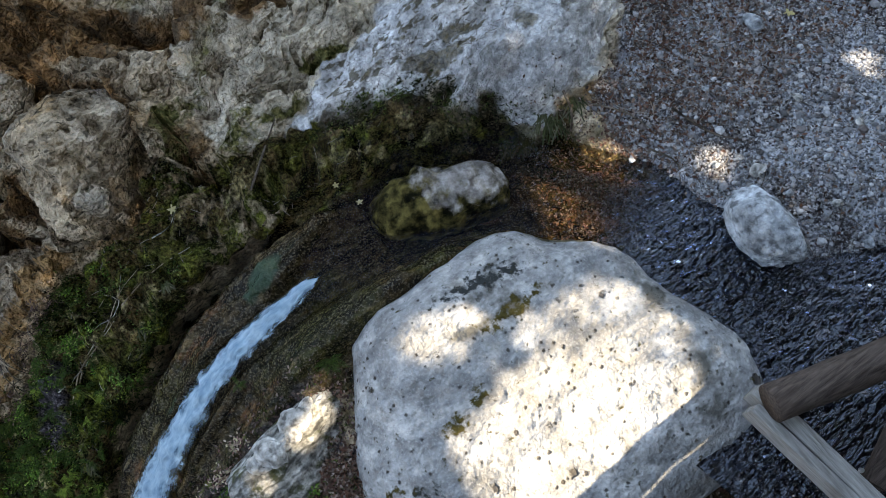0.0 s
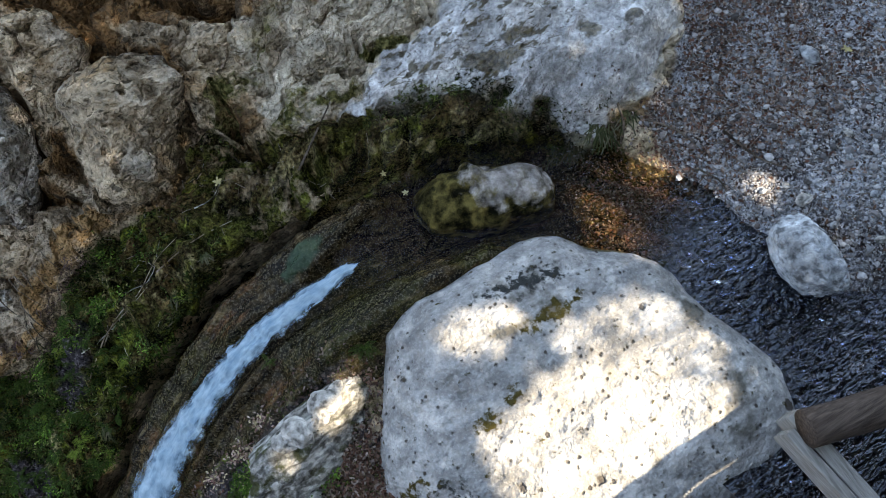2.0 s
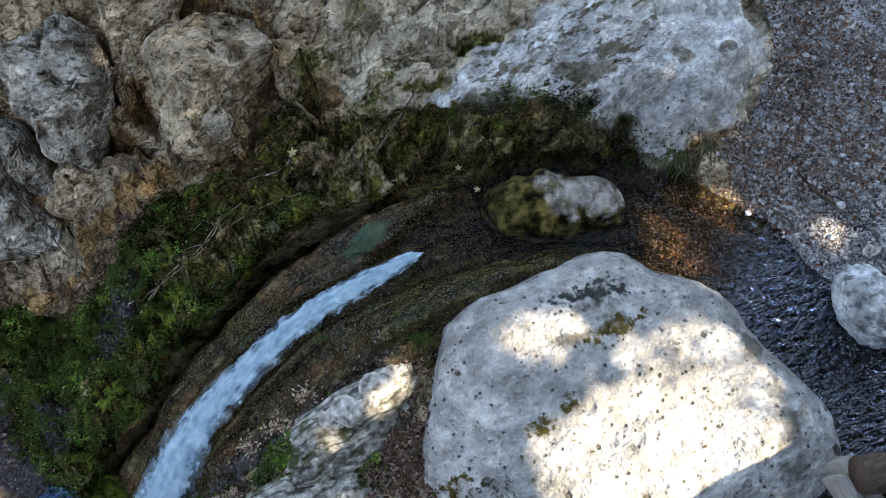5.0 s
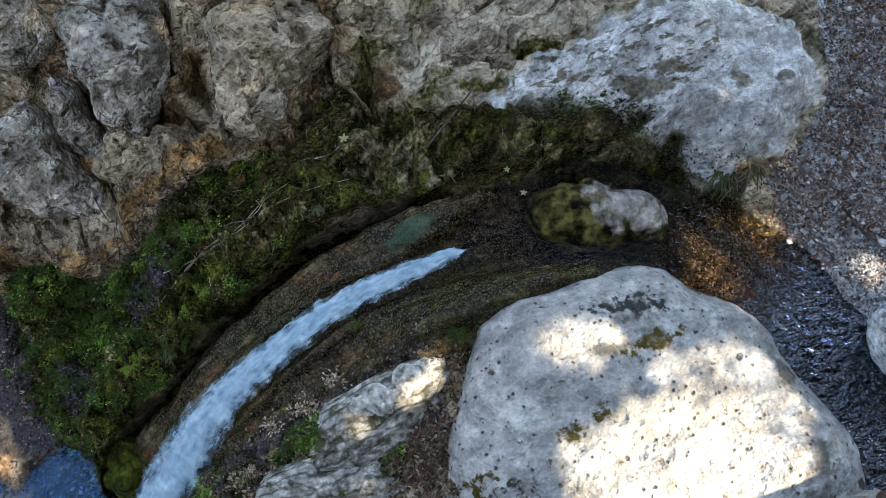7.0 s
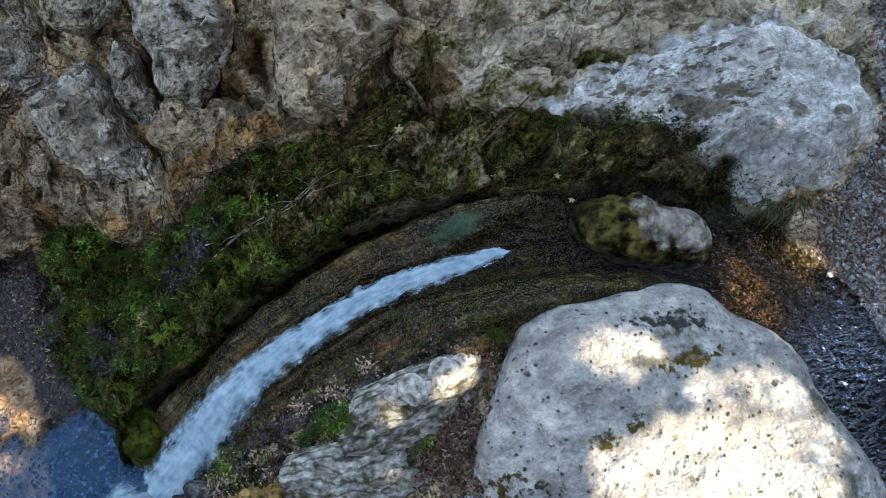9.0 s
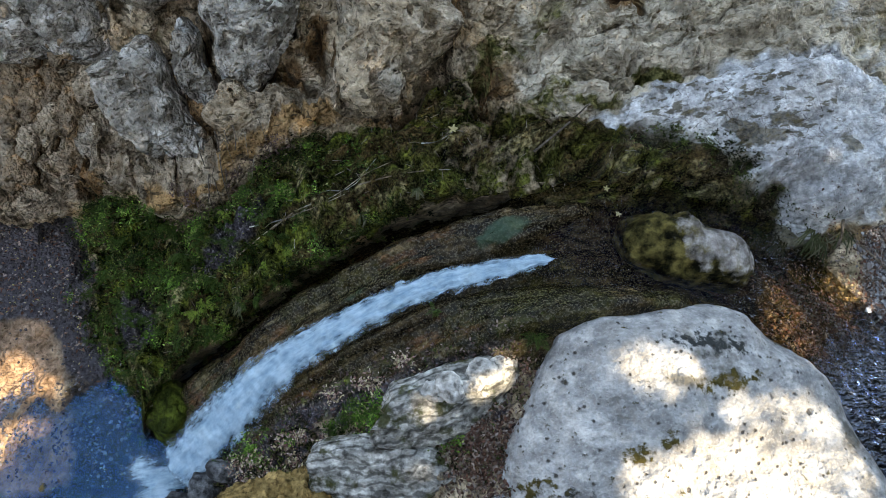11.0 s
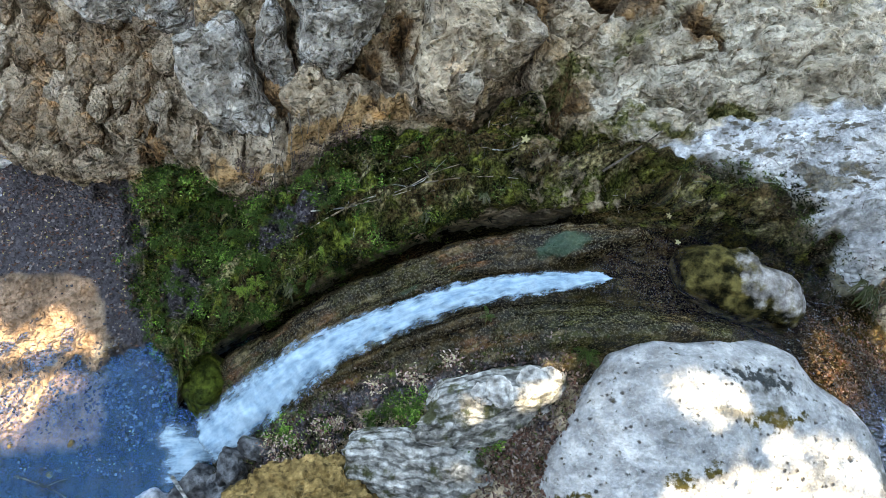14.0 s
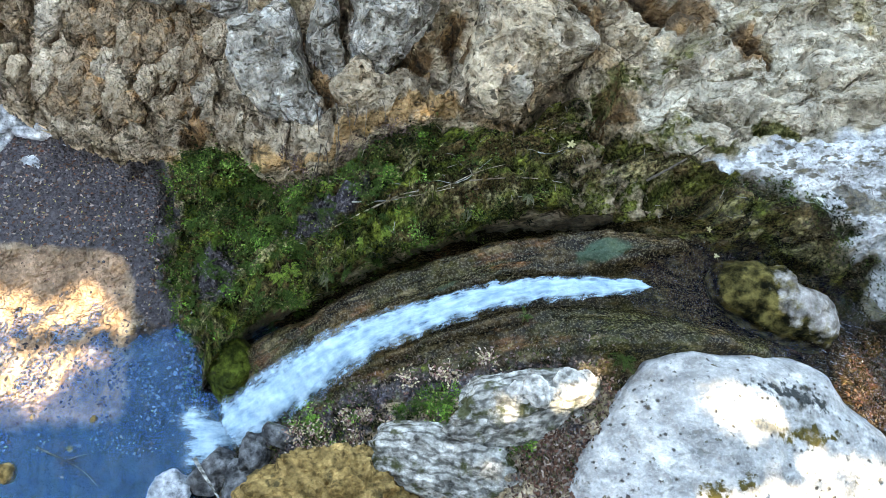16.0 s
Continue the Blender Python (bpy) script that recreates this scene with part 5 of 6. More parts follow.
for k in range(46):
    x, y = -2.30 + 1.16 * ((k * 0.618) % 1), 1.93 + 0.56 * (k / 46) + drip_rng.uniform(-0.03, 0.03)
    if y < FOOT(np.array([x]))[0] + 0.03:
        continue
    wide, long_, tall = drip_rng.uniform(0.035, 0.075), drip_rng.uniform(0.07, 0.17), drip_rng.uniform(0.05, 0.10)
    rad = [wide * long_ / math.hypot(long_ * math.cos(a), wide * math.sin(a)) * drip_rng.uniform(0.85, 1.15) for a in np.linspace(0, 2 * math.pi, 14, endpoint=False)]
    # columns turn dark brown towards the base, some brown all over
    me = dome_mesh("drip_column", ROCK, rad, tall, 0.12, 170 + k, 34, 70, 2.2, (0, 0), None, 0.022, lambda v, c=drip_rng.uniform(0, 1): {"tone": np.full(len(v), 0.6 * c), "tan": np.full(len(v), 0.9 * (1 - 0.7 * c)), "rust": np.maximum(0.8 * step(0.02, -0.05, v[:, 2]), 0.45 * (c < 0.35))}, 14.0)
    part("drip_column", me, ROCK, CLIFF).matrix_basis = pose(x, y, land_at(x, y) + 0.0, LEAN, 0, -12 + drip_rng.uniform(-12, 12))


for name, place, size, seed, turn, label in (
        ("ledge_rock", (0.215, 0.52, 0.82), (0.40, 0.16, 0.165), 41, (8, 0, 7), "angular pale rock beside the boulder, partly mossy"),
        ("pale_rock", (-0.09, 0.31, 0.64), (0.37, 0.155, 0.185), 43, (10, -14, -10), "pale streaked rock half covered in moss")):
    ob = new(name, block_mesh(name, LITTLE, size, seed, planes=13, rough=0.10))
    ob.matrix_basis = pose(*place, *turn)
    tagged(ob, label, "rock")
for k, (x, y, z, s_) in enumerate(((-2.08, 1.92, 0.10, 0.11), (-1.99, 1.98, 0.13, 0.09), (-2.19, 1.99, 0.12, 0.12), (-1.91, 1.90, 0.09, 0.06), (-2.04, 1.76, 0.07, 0.07), (-1.80, 1.85, 0.08, 0.05), (-2.22, 1.84, 0.08, 0.10))):
    ob = new("slab_stone", block_mesh("slab_stone", GREY, (s_, s_ * 0.6, s_ * 0.35), 300 + k, level=3))
    ob.matrix_basis = pose(x, y, z, 0, 0, 40 * k)
    tagged(ob, "flat blue-grey stone at the foot of the cliff", "stone", "stones at the cliff foot")


for k, (x, y, z, r) in enumerate(((0.285, 0.558, 1.025, 0.062), (0.25, 0.525, 1.02, 0.04), (0.15, 0.513, 1.02, 0.06), (0.095, 0.515, 1.0, 0.045), (0.20, 0.508, 1.02, 0.032), (0.335, 0.575, 1.015, 0.035))):
    ob = new("white_stone", block_mesh("white_stone", WHITE, (r, r * 0.8, r * 0.6), 220 + k, planes=6, level=4, rough=0.14))
    ob.matrix_basis = pose(x, y, z, 0, 0, 47 * k)
    tagged(ob, "small white stone lying in the sun on a rock", "stone", "white stones on the ledge rock")
ob = new("grey_rock", block_mesh("grey_rock", GREY, (0.10, 0.17, 0.14), 63, planes=11, rough=0.09))
ob.matrix_basis = pose(1.955, 0.063, 1.15, 0, 0, -6)
tagged(ob, "blue-grey angular rock at the edge of the stream", "rock")


# ---- scatter on the ground ----
RNG = np.random.default_rng(11)


def surface():
    """Points of the built land within the part that is seen, with their natures."""
    gx, gy = PLAN
    ok = (gx > -2.9) & (gx < 3.2) & (gy > -1.1) & (gy < 2.4)
    return LAND[ok], {k: v[ok] for k, v in MASKS.items()}


SURF, NATURE = surface()


def pick(weight, n):
    w = np.maximum(weight, 0)
    i = RNG.choice(len(SURF), n, p=w / w.sum())
    q = SURF[i].copy()
    q[:, :2] += RNG.uniform(-0.011, 0.011, (n, 2))
    return q


def scatter(name, label, category, mat, points, shapes, sizes, flat=1.0, lift=0.0, spin_all=False, parent=None):
    """Many small copies of some little shapes, joined into one mesh of kind stuff."""
    vs, fs, at = [], [], 0
    for p, sz in zip(points, sizes):
        v, f = shapes[RNG.integers(len(shapes))]
        e = Euler((RNG.uniform(0, 6.3), RNG.uniform(0, 6.3), RNG.uniform(0, 6.3)) if spin_all else (RNG.normal(0, 0.35), RNG.normal(0, 0.35), RNG.uniform(0, 6.3)))
        r = np.array(e.to_matrix())
        w = (v * sz) @ r.T * np.array((1, 1, flat)) + p + np.array((0, 0, lift * sz))
        vs.append(w)
        fs += [tuple(i + at for i in q) for q in f]
        at += len(v)
    me = mesh_from(name, np.concatenate(vs), fs, mat, smooth=False)
    ob = new(name, me)
    return tagged(ob, label, category, kind="stuff")


def pebble_shape(seed):
    bm = bmesh.new()
    bmesh.ops.create_icosphere(bm, subdivisions=1, radius=1)
    v = np.array([p.co[:] for p in bm.verts])
    f = [tuple(p.index for p in q.verts) for q in bm.faces]
    bm.free()
    rng = np.random.default_rng(seed)
    return v * rng.uniform(0.6, 1.2, 3) * (1 + 0.2 * fbm(v + seed, 1.5, 2, seed))[:, None], f


def leaf_shape(seed):
    """A curled dry leaf of eight faces."""
    rng = np.random.default_rng(seed)
    a, b = rng.uniform(0.2, 0.5), rng.uniform(-0.3, 0.3)
    prof = ((-1.0, 0.0), (-0.5, 0.36), (0.1, 0.45), (0.6, 0.28), (1.0, 0.0))
    v = []
    for x, w in prof:
        for sgn in (-1, 0, 1):
            v.append((x, w * sgn * rng.uniform(0.8, 1.2), a * (abs(sgn) * w) + b * x * x))
    f = []
    for i in range(4):
        for j in range(2):
            f.append((i * 3 + j, (i + 1) * 3 + j, (i + 1) * 3 + j + 1, i * 3 + j + 1))
    return np.array(v), f


def blade_shape(seed, droop=0.5):
    rng = np.random.default_rng(seed)
    v, f = [], []
    for k in range(4):
        t, ln = rng.uniform(0, 6.3), rng.uniform(0.6, 1.1)
        c, s_ = math.cos(t), math.sin(t)
        out = rng.uniform(0.25, 0.8)
        i = len(v)
        v += [(-s_ * 0.10, c * 0.10, 0), (s_ * 0.10, -c * 0.10, 0), (c * out * 0.5 + s_ * 0.07, s_ * out * 0.5 - c * 0.07, ln * 0.6), (c * out, s_ * out, ln * (1 - droop))]
        f += [(i, i + 1, i + 2), (i, i + 2, i + 3)]
    return np.array(v, float), f


PEBBLES = [pebble_shape(k) for k in range(8)]
LEAVES = [leaf_shape(k) for k in range(8)]
BLADES = [blade_shape(k) for k in range(8)]
X, Y = SURF[:, 0], SURF[:, 1]
east = NATURE["gravel"] * (X > 1.62)
west_shore = np.maximum(NATURE["west"] * (Y > 0.9), NATURE["deep"] * (Y > 0.42) * (X < -1.0) * 0.8) * (1 - 0.95 * step(0.1, 0.5, NATURE["sunlit_tan"])) * (X > -2.6)
n = 15000
scatter("gravel", "loose grey and white pebbles of the gravel bank", "gravel", PEBBLE, pick(east * (0.35 + np.exp(-((Y - 0.35) / 0.4) ** 2)), n), PEBBLES,
        np.minimum(RNG.lognormal(-5.6, 0.55, n), 0.018), 0.7, 0.1, True)
n = 3600
scatter("shore_gravel", "dark pebbles and pale chips of the pool shore", "gravel", DARKPEB, pick(west_shore, n), PEBBLES,
        np.minimum(RNG.lognormal(-5.4, 0.45, n), 0.015), 0.7, 0.2, True)
n = 12000
scatter("leaf_litter", "dead brown leaves and bark scraps on the gravel", "dead leaves", LITTER, pick(east * (0.12 + (Y > 0.45) + 0.8 * np.exp(-((X - 1.8) / 0.1) ** 2)), n), LEAVES,
        RNG.uniform(0.005, 0.012, n), 1.0, 0.3)
n = 1500
scatter("shore_litter", "dark dead leaves on the pool shore", "dead leaves", LITTER, pick(west_shore * (0.3 + (Y > 1.1)), n), LEAVES, RNG.uniform(0.005, 0.012, n), 1.0, 0.3)
gap = np.exp(-(((X - 0.27) / 0.10) ** 2) - ((Y - 0.30) / 0.16) ** 2) + 0.8 * np.exp(-(((X - 1.1) / 0.4) ** 2) - ((Y + 0.40) / 0.10) ** 2) + 0.25 * np.exp(-(((X - 0.4) / 0.10) ** 2) - ((Y - 0.55) / 0.05) ** 2)
n = 4500
scatter("brown_litter", "reddish brown dead leaves packed between the rocks", "dead leaves", LITTER, pick(gap, n), LEAVES, RNG.uniform(0.004, 0.011, n), 1.0, 0.8)
stream_mask = np.exp(-(((X - 1.66) / 0.15) ** 2) - ((Y - 0.52) / 0.24) ** 2)
n = 6500
scatter("sunken_leaves", "brown leaves lying in the shallow stream", "dead leaves", LITTER, pick(stream_mask, n), LEAVES, RNG.uniform(0.003, 0.009, n), 0.6, 0.3)
n = 7000
scatter("moss_tufts", "short dark green moss tufts on the bank", "moss", MOSS_BLADE, pick(NATURE["moss"] * (1 - 0.9 * NATURE["soil"]) * (0.03 + (X < 0.2)) * step(0.05, 0.35, fbm(SURF, 4.5, 4, 66)) * (0.12 + (X < -0.2)), n), BLADES, RNG.uniform(0.008, 0.026, n), 1.0, 0.0)

# ---- ferns ----
def frond_mesh(name, mat, seed, pairs=17):
    """A drooping frond along local x, 1 m long before scaling."""
    rng = np.random.default_rng(seed)
    v, f = [], []
    droop = rng.uniform(0.5, 0.9)
    for k in range(pairs):
        t = 0.12 + 0.88 * k / pairs
        x, z = t * (1 - 0.25 * droop * t), 0.35 * t - droop * t * t
        ln = 0.19 * math.sin(math.pi * min(1, 0.18 + 0.8 * t)) + 0.03
        for sgn in (-1, 1):
            i = len(v)
            a = rng.uniform(0.2, 0.45)
            v += [(x, 0, z), (x + 0.035, sgn * ln * 0.5, z + 0.03), (x + a * ln, sgn * ln, z - 0.04), (x + 0.0, sgn * ln * 0.5, z + 0.02)]
            f.append((i, i + 1, i + 2, i + 3))
    for k in range(6):
        t, u = k / 6, (k + 1) / 6
        i = len(v)
        g1, g2 = (t * (1 - 0.25 * droop * t), 0.35 * t - droop * t * t), (u * (1 - 0.25 * droop * u), 0.35 * u - droop * u * u)
        v += [(g1[0], -0.012, g1[1]), (g1[0], 0.012, g1[1]), (g2[0], 0.010, g2[1]), (g2[0], -0.010, g2[1])]
        f.append((i, i + 1, i + 2, i + 3))
    return mesh_from(name, np.array(v), f, mat, smooth=False)


FRONDS = [frond_mesh("frond", FROND, k) for k in range(4)]
FRONDS_LIGHT = [frond_mesh("frond", FROND_LIGHT, 9 + k) for k in range(3)]


def land_height(x, y):
    i = np.argmin((SURF[:, 0] - x) ** 2 + (SURF[:, 1] - y) ** 2)
    return SURF[i, 2]


def fern(x, y, size, light=False, count=7):
    label = "light green fern growing from the mossy bank" if light else "small dark green fern on the mossy bank"
    e = thing("fern", (x, y, land_height(x, y)), label, "fern", "ferns on the moss bank")
    for k in range(count):
        ob = new("frond", random.choice(FRONDS_LIGHT if light else FRONDS))
        ob.parent = e
        sz = size * random.uniform(0.7, 1.15)
        ob.matrix_basis = pose(0, 0, 0.004, random.uniform(-15, 15), random.uniform(-35, 5), -90 + random.gauss(0, 75)) @ Matrix.Scale(sz, 4)


for x, y, size in ((-0.79, 1.13, 0.06), (-0.74, 1.09, 0.05), (-0.36, 1.22, 0.05), (-0.46, 1.19, 0.05), (-0.83, 1.15, 0.05), (-0.76, 1.12, 0.045)):
    fern(x, y, size, True, 9)
bank_w = NATURE["bank"] * np.exp(-(((X + 0.85) / 0.42) ** 2)) * (Y < FOOT(X) - 0.05)
for x, y, z in pick(bank_w, 190):
    fern(x, y, random.uniform(0.035, 0.075), random.random() < 0.04)
for x, y, size in ((0.50, 0.66, 0.07), (0.16, 0.84, 0.04), (-0.20, 0.55, 0.08), (-0.12, 0.54, 0.07), (-0.74, 0.48, 0.06), (-0.26, 0.50, 0.06), (0.0, 1.72, 0.06), (1.55, 0.98, 0.06)):
    fern(x, y, size, False, 8)


def leaflet_shape(seed):
    """A small pointed leaf, drooping at its tip."""
    rng = np.random.default_rng(seed)
    w, d = rng.uniform(0.3, 0.5), rng.uniform(0.1, 0.5)
    return np.array([(-0.9, 0, 0), (-0.1, w, 0.15), (1.1, 0, -d), (-0.1, -w, 0.15), (0, 0, -0.02)]), [(0, 4, 1), (1, 4, 2), (2, 4, 3), (3, 4, 0)]


def clumped(weight, centres, per, spread):
    """Points in clumps that hang over the ground."""
    c = np.repeat(pick(weight, centres), per, 0)
    n = len(c)
    r = np.repeat(RNG.uniform(0.5, 1.3, centres), per) * spread
    off = RNG.normal(0, 1, (n, 3)) * r[:, None] * np.array((0.8, 0.8, 0.35))
    off[:, 2] = np.abs(off[:, 2]) + 0.35 * r - 0.4 * np.maximum(0, -off[:, 1])
    return c + off


LEAFLETS = [leaflet_shape(k) for k in range(5)]
PLANT = leaf_material("bank_leaf", (0.012, 0.028, 0.006), (0.07, 0.16, 0.022), (0.02, 0.05, 0.010), (0.13, 0.25, 0.035), (0.03, 0.07, 0.014), (0.045, 0.10, 0.018), (0.26, 0.32, 0.10), patchy=0.9)
PLANT_DARK = leaf_material("dark_bank_leaf", (0.008, 0.018, 0.007), (0.03, 0.065, 0.015), (0.012, 0.025, 0.008), (0.055, 0.09, 0.022), (0.16, 0.16, 0.07), patchy=0.8)
bank_w = NATURE["bank"] * (1 - 0.9 * NATURE["soil"]) * (Y < FOOT(X) - 0.03)
growth = step(0.0, 0.45, fbm(SURF, 5.5, 3, 64))
q = clumped(bank_w * (0.10 + growth) * (1 - step(-0.6, 0.1, X)), 230, 40, 0.024)
scatter("leafy_plants", "small bright green leafy plants growing from the moss bank", "plants", PLANT, q, LEAFLETS, RNG.uniform(0.004, 0.009, len(q)))
q = clumped(bank_w * (0.5 + growth) * (1 - step(-0.7, 0.5, X)), 420, 20, 0.030)
scatter("dark_plants", "low dark green leafy plants covering the bank", "plants", PLANT_DARK, q, LEAFLETS, RNG.uniform(0.003, 0.007, len(q)))
lip_w = np.exp(-(((Y - LIP(X) - 0.0) / 0.03) ** 2)) * (X > -0.75) * (1 - step(-0.2, 0.3, X)) * step(-0.1, 0.3, fbm(SURF, 7, 2, 65)) * NATURE["bank"]
q = clumped(lip_w, 26, 24, 0.018)
scatter("lip_plants", "yellow-green ferny leaves hanging over the lip of the bank", "plants", FROND_LIGHT, q, LEAFLETS, RNG.uniform(0.003, 0.006, len(q)))


# ---- single leaves, faded plants, twigs and roots ----
def lobed_leaf(name, mat, seed):
    n, v, f = 28, [(0, 0, 0)], []
    for k in range(n):
        t = k / n * 2 * math.pi
        r = 0.35 + 0.65 * abs(math.cos(2.5 * t)) ** 1.5 * random.uniform(0.6, 1.0)
        v.append((r * math.cos(t), r * math.sin(t), 0.12 * math.sin(3 * t + seed)))
    f = [(0, 1 + k, 1 + (k + 1) % n) for k in range(n)]
    return mesh_from(name, np.array(v), f, mat, smooth=False)


for k, (x, y, z, r, lab) in enumerate(((0.33, 1.52, 1.10, 0.023, "pale yellow fallen leaf on the moss"), (0.89, 1.19, 1.10, 0.016, "pale dry leaf at the water's edge"),
                                       (0.925, 1.09, 1.065, 0.017, "yellowish fallen leaf in the stream"), (2.62, 0.62, 1.2, 0.025, "yellow leaf on the gravel"))):
    ob = new("fallen_leaf", lobed_leaf("fallen_leaf", YELLOW, k))
    ob.matrix_basis = pose(x, y, max(z, land_height(x, y) + 0.012), 8, -10, 70 * k) @ Matrix.Scale(r, 4)
    tagged(ob, lab, "leaf")


def faded_plant(x, y, size):
    pts = np.array([(x + random.gauss(0, size * 0.5), y + random.gauss(0, size * 0.4), land_height(x, y) + random.uniform(0.01, 0.015 + size * 0.5)) for _ in range(110)])
    return pts


for x, y, size in ((-0.59, 0.46, 0.06), (-0.67, 0.46, 0.06), (-0.53, 0.41, 0.05), (-0.13, 0.65, 0.05), (-0.08, 0.63, 0.05), (0.02, 0.68, 0.05),
                   (-0.30, 0.46, 0.05), (-0.42, 0.44, 0.05), (-0.47, 0.51, 0.05), (-0.40, 0.52, 0.035), (-0.26, 0.63, 0.05), (-0.62, 0.40, 0.06)):
    ob = scatter("faded_plant", "small plant with faded pink and cream leaves", "plant", PINK, faded_plant(x, y, size), LEAVES, RNG.uniform(0.0035, 0.0085, 110), 1.0, 0.2)
    ob["kind"] = "stuff"


def twig(points, r, label, name="twig", mat=TWIG, category="twig"):
    cu = bpy.data.curves.new(name, "CURVE")
    cu.dimensions, cu.bevel_depth, cu.bevel_resolution, cu.resolution_u = "3D", r, 2, 4
    sp = cu.splines.new("BEZIER")
    sp.bezier_points.add(len(points) - 1)
    for k, (b, p) in enumerate(zip(sp.bezier_points, points)):
        b.co = p
        b.radius = 1 - 0.6 * k / max(1, len(points) - 1)
        b.handle_left_type = b.handle_right_type = "AUTO"
    tmp = bpy.data.objects.new(name, cu)
    me = bpy.data.meshes.new_from_object(tmp)
    bpy.data.objects.remove(tmp)
    me.materials.clear()
    me.materials.append(mat)
    return tagged(new(name, me), label, category)


def lying(pairs, lift=0.008):
    return [(x, y, land_height(x, y) + lift) for x, y in pairs]


twig(lying(((1.78, 0.92), (1.76, 0.84), (1.70, 0.76), (1.72, 0.70))), 0.006, "thin brown twig lying on the gravel")
twig(lying(((1.80, 0.88), (1.92, 0.72), (1.95, 0.62))), 0.005, "thin brown twig lying on the gravel")
twig(lying(((2.06, 0.62), (2.08, 0.52), (2.10, 0.44), (2.15, 0.36))), 0.005, "curved dark twig lying on the gravel")
twig(lying(((1.90, 0.56), (1.93, 0.44), (1.86, 0.36))), 0.004, "thin brown twig lying on the gravel")
twig(lying(((0.62, 1.36), (0.74, 1.42), (0.86, 1.50)), 0.015), 0.006, "dry grey twig on the rock")
twig(lying(((-0.52, 1.37), (-0.40, 1.37), (-0.29, 1.37), (-0.20, 1.40), (-0.11, 1.39), (0.02, 1.47)), 0.010), 0.0035, "pale root running along the mossy ledge", "root", LITTLE, "root")
twig(lying(((0.20, 1.49), (0.27, 1.51), (0.33, 1.52)), 0.012), 0.003, "pale leaf stem on the moss", "stem", LITTLE, "stem")
for k, (x, y) in enumerate(((-0.62, 1.74), (-0.58, 1.73), (-0.54, 1.72), (-0.70, 1.72))):
    z = land_height(x, y)
    twig([(x, y + 0.02, z + 0.06), (x + 0.01, y - 0.03, z + 0.05), (x + 0.02 * (k % 2), y - 0.07, z + 0.0)], 0.004, "pale root hanging from the cliff foot", "root", TWIG, "root")
for k in range(14):
    x, y = random.uniform(-0.76, -0.40), 0
    y = float(FOOT(np.array([x]))[0]) + random.uniform(-0.02, 0.05)
    z = land_height(x, y)
    ln = random.uniform(0.05, 0.11)
    sway = random.uniform(-0.04, 0.04)
    twig([(x, y + 0.02, z + 0.03), (x + 0.4 * sway, y - 0.4 * ln, z + 0.035), (x + sway, y - ln, land_height(x + sway, y - ln) + 0.012)], random.uniform(0.0015, 0.003),
         "thin grey root hanging from the foot of the cliff", "root", (TWIG, DRIP)[k % 3 == 0], "root")["group"] = "roots at the cliff foot"
for q in (((-0.60, 1.30), (-0.46, 1.335), (-0.36, 1.35), (-0.24, 1.355), (-0.12, 1.37)), ((-0.50, 1.31), (-0.40, 1.36), (-0.30, 1.38), (-0.17, 1.375), (-0.02, 1.42), (0.08, 1.46)), ((-0.06, 1.40), (0.06, 1.38), (0.18, 1.36), (0.30, 1.37))):
    twig(lying(q, 0.004), 0.0035, "pale root running along the mossy ledge", "root", DRIP, "root")
foot_w = np.exp(-(((Y - FOOT(X) + 0.03) / 0.05) ** 2)) * (X > -0.95) * (X < -0.30)
q = clumped(foot_w, 60, 22, 0.022)
scatter("withered_plants", "withered purple-brown plants hanging at the cliff foot", "plants", PURPLE, q, LEAFLETS, RNG.uniform(0.004, 0.009, len(q)))
near_w = np.exp(-(((X + 0.16) / 0.10) ** 2) - ((Y - 0.53) / 0.06) ** 2) + 0.6 * np.exp(-(((X + 0.60) / 0.12) ** 2) - ((Y - 0.50) / 0.06) ** 2) + 0.35 * np.exp(-(((X - 0.10) / 0.10) ** 2) - ((Y - 0.36) / 0.05) ** 2)
q = clumped(near_w, 60, 26, 0.022)
scatter("bank_greenery", "fresh green leafy plants between the pale rocks", "plants", PLANT, q + np.array((0, 0, 0.02)), LEAFLETS, RNG.uniform(0.004, 0.009, len(q)))
for x, y, s_ in ((-1.85, 0.31, 0.045), (-1.62, 0.42, 0.015), (-1.55, 0.55, 0.02), (-1.80, 0.55, 0.015)):
    ob = new("pool_stone", block_mesh("pool_stone", GOLD, (s_, s_, s_ * 0.9), int(1000 * s_), level=3))
    ob.location = (x, y, -0.01)
    tagged(ob, "dark wet stone rising from the pool", "stone", "stones in the pool")
twig([(-1.75, 0.42, 0.004), (-1.65, 0.38, 0.012), (-1.55, 0.33, 0.010), (-1.48, 0.27, 0.0)], 0.004, "bare dark twig lying in the pool")
twig([(-1.62, 0.37, 0.008), (-1.57, 0.39, 0.012), (-1.54, 0.40, 0.0)], 0.003, "bare dark twig lying in the pool")


# ---- further stones, ledges and scraps ----
def loose_block(name, place, size, seed, turn, mat, label, category="rock", group="", **more):
    ob = new(name, block_mesh(name, mat, size, seed, **more))
    ob.matrix_basis = pose(*place, *turn)
    return tagged(ob, label, category, group)


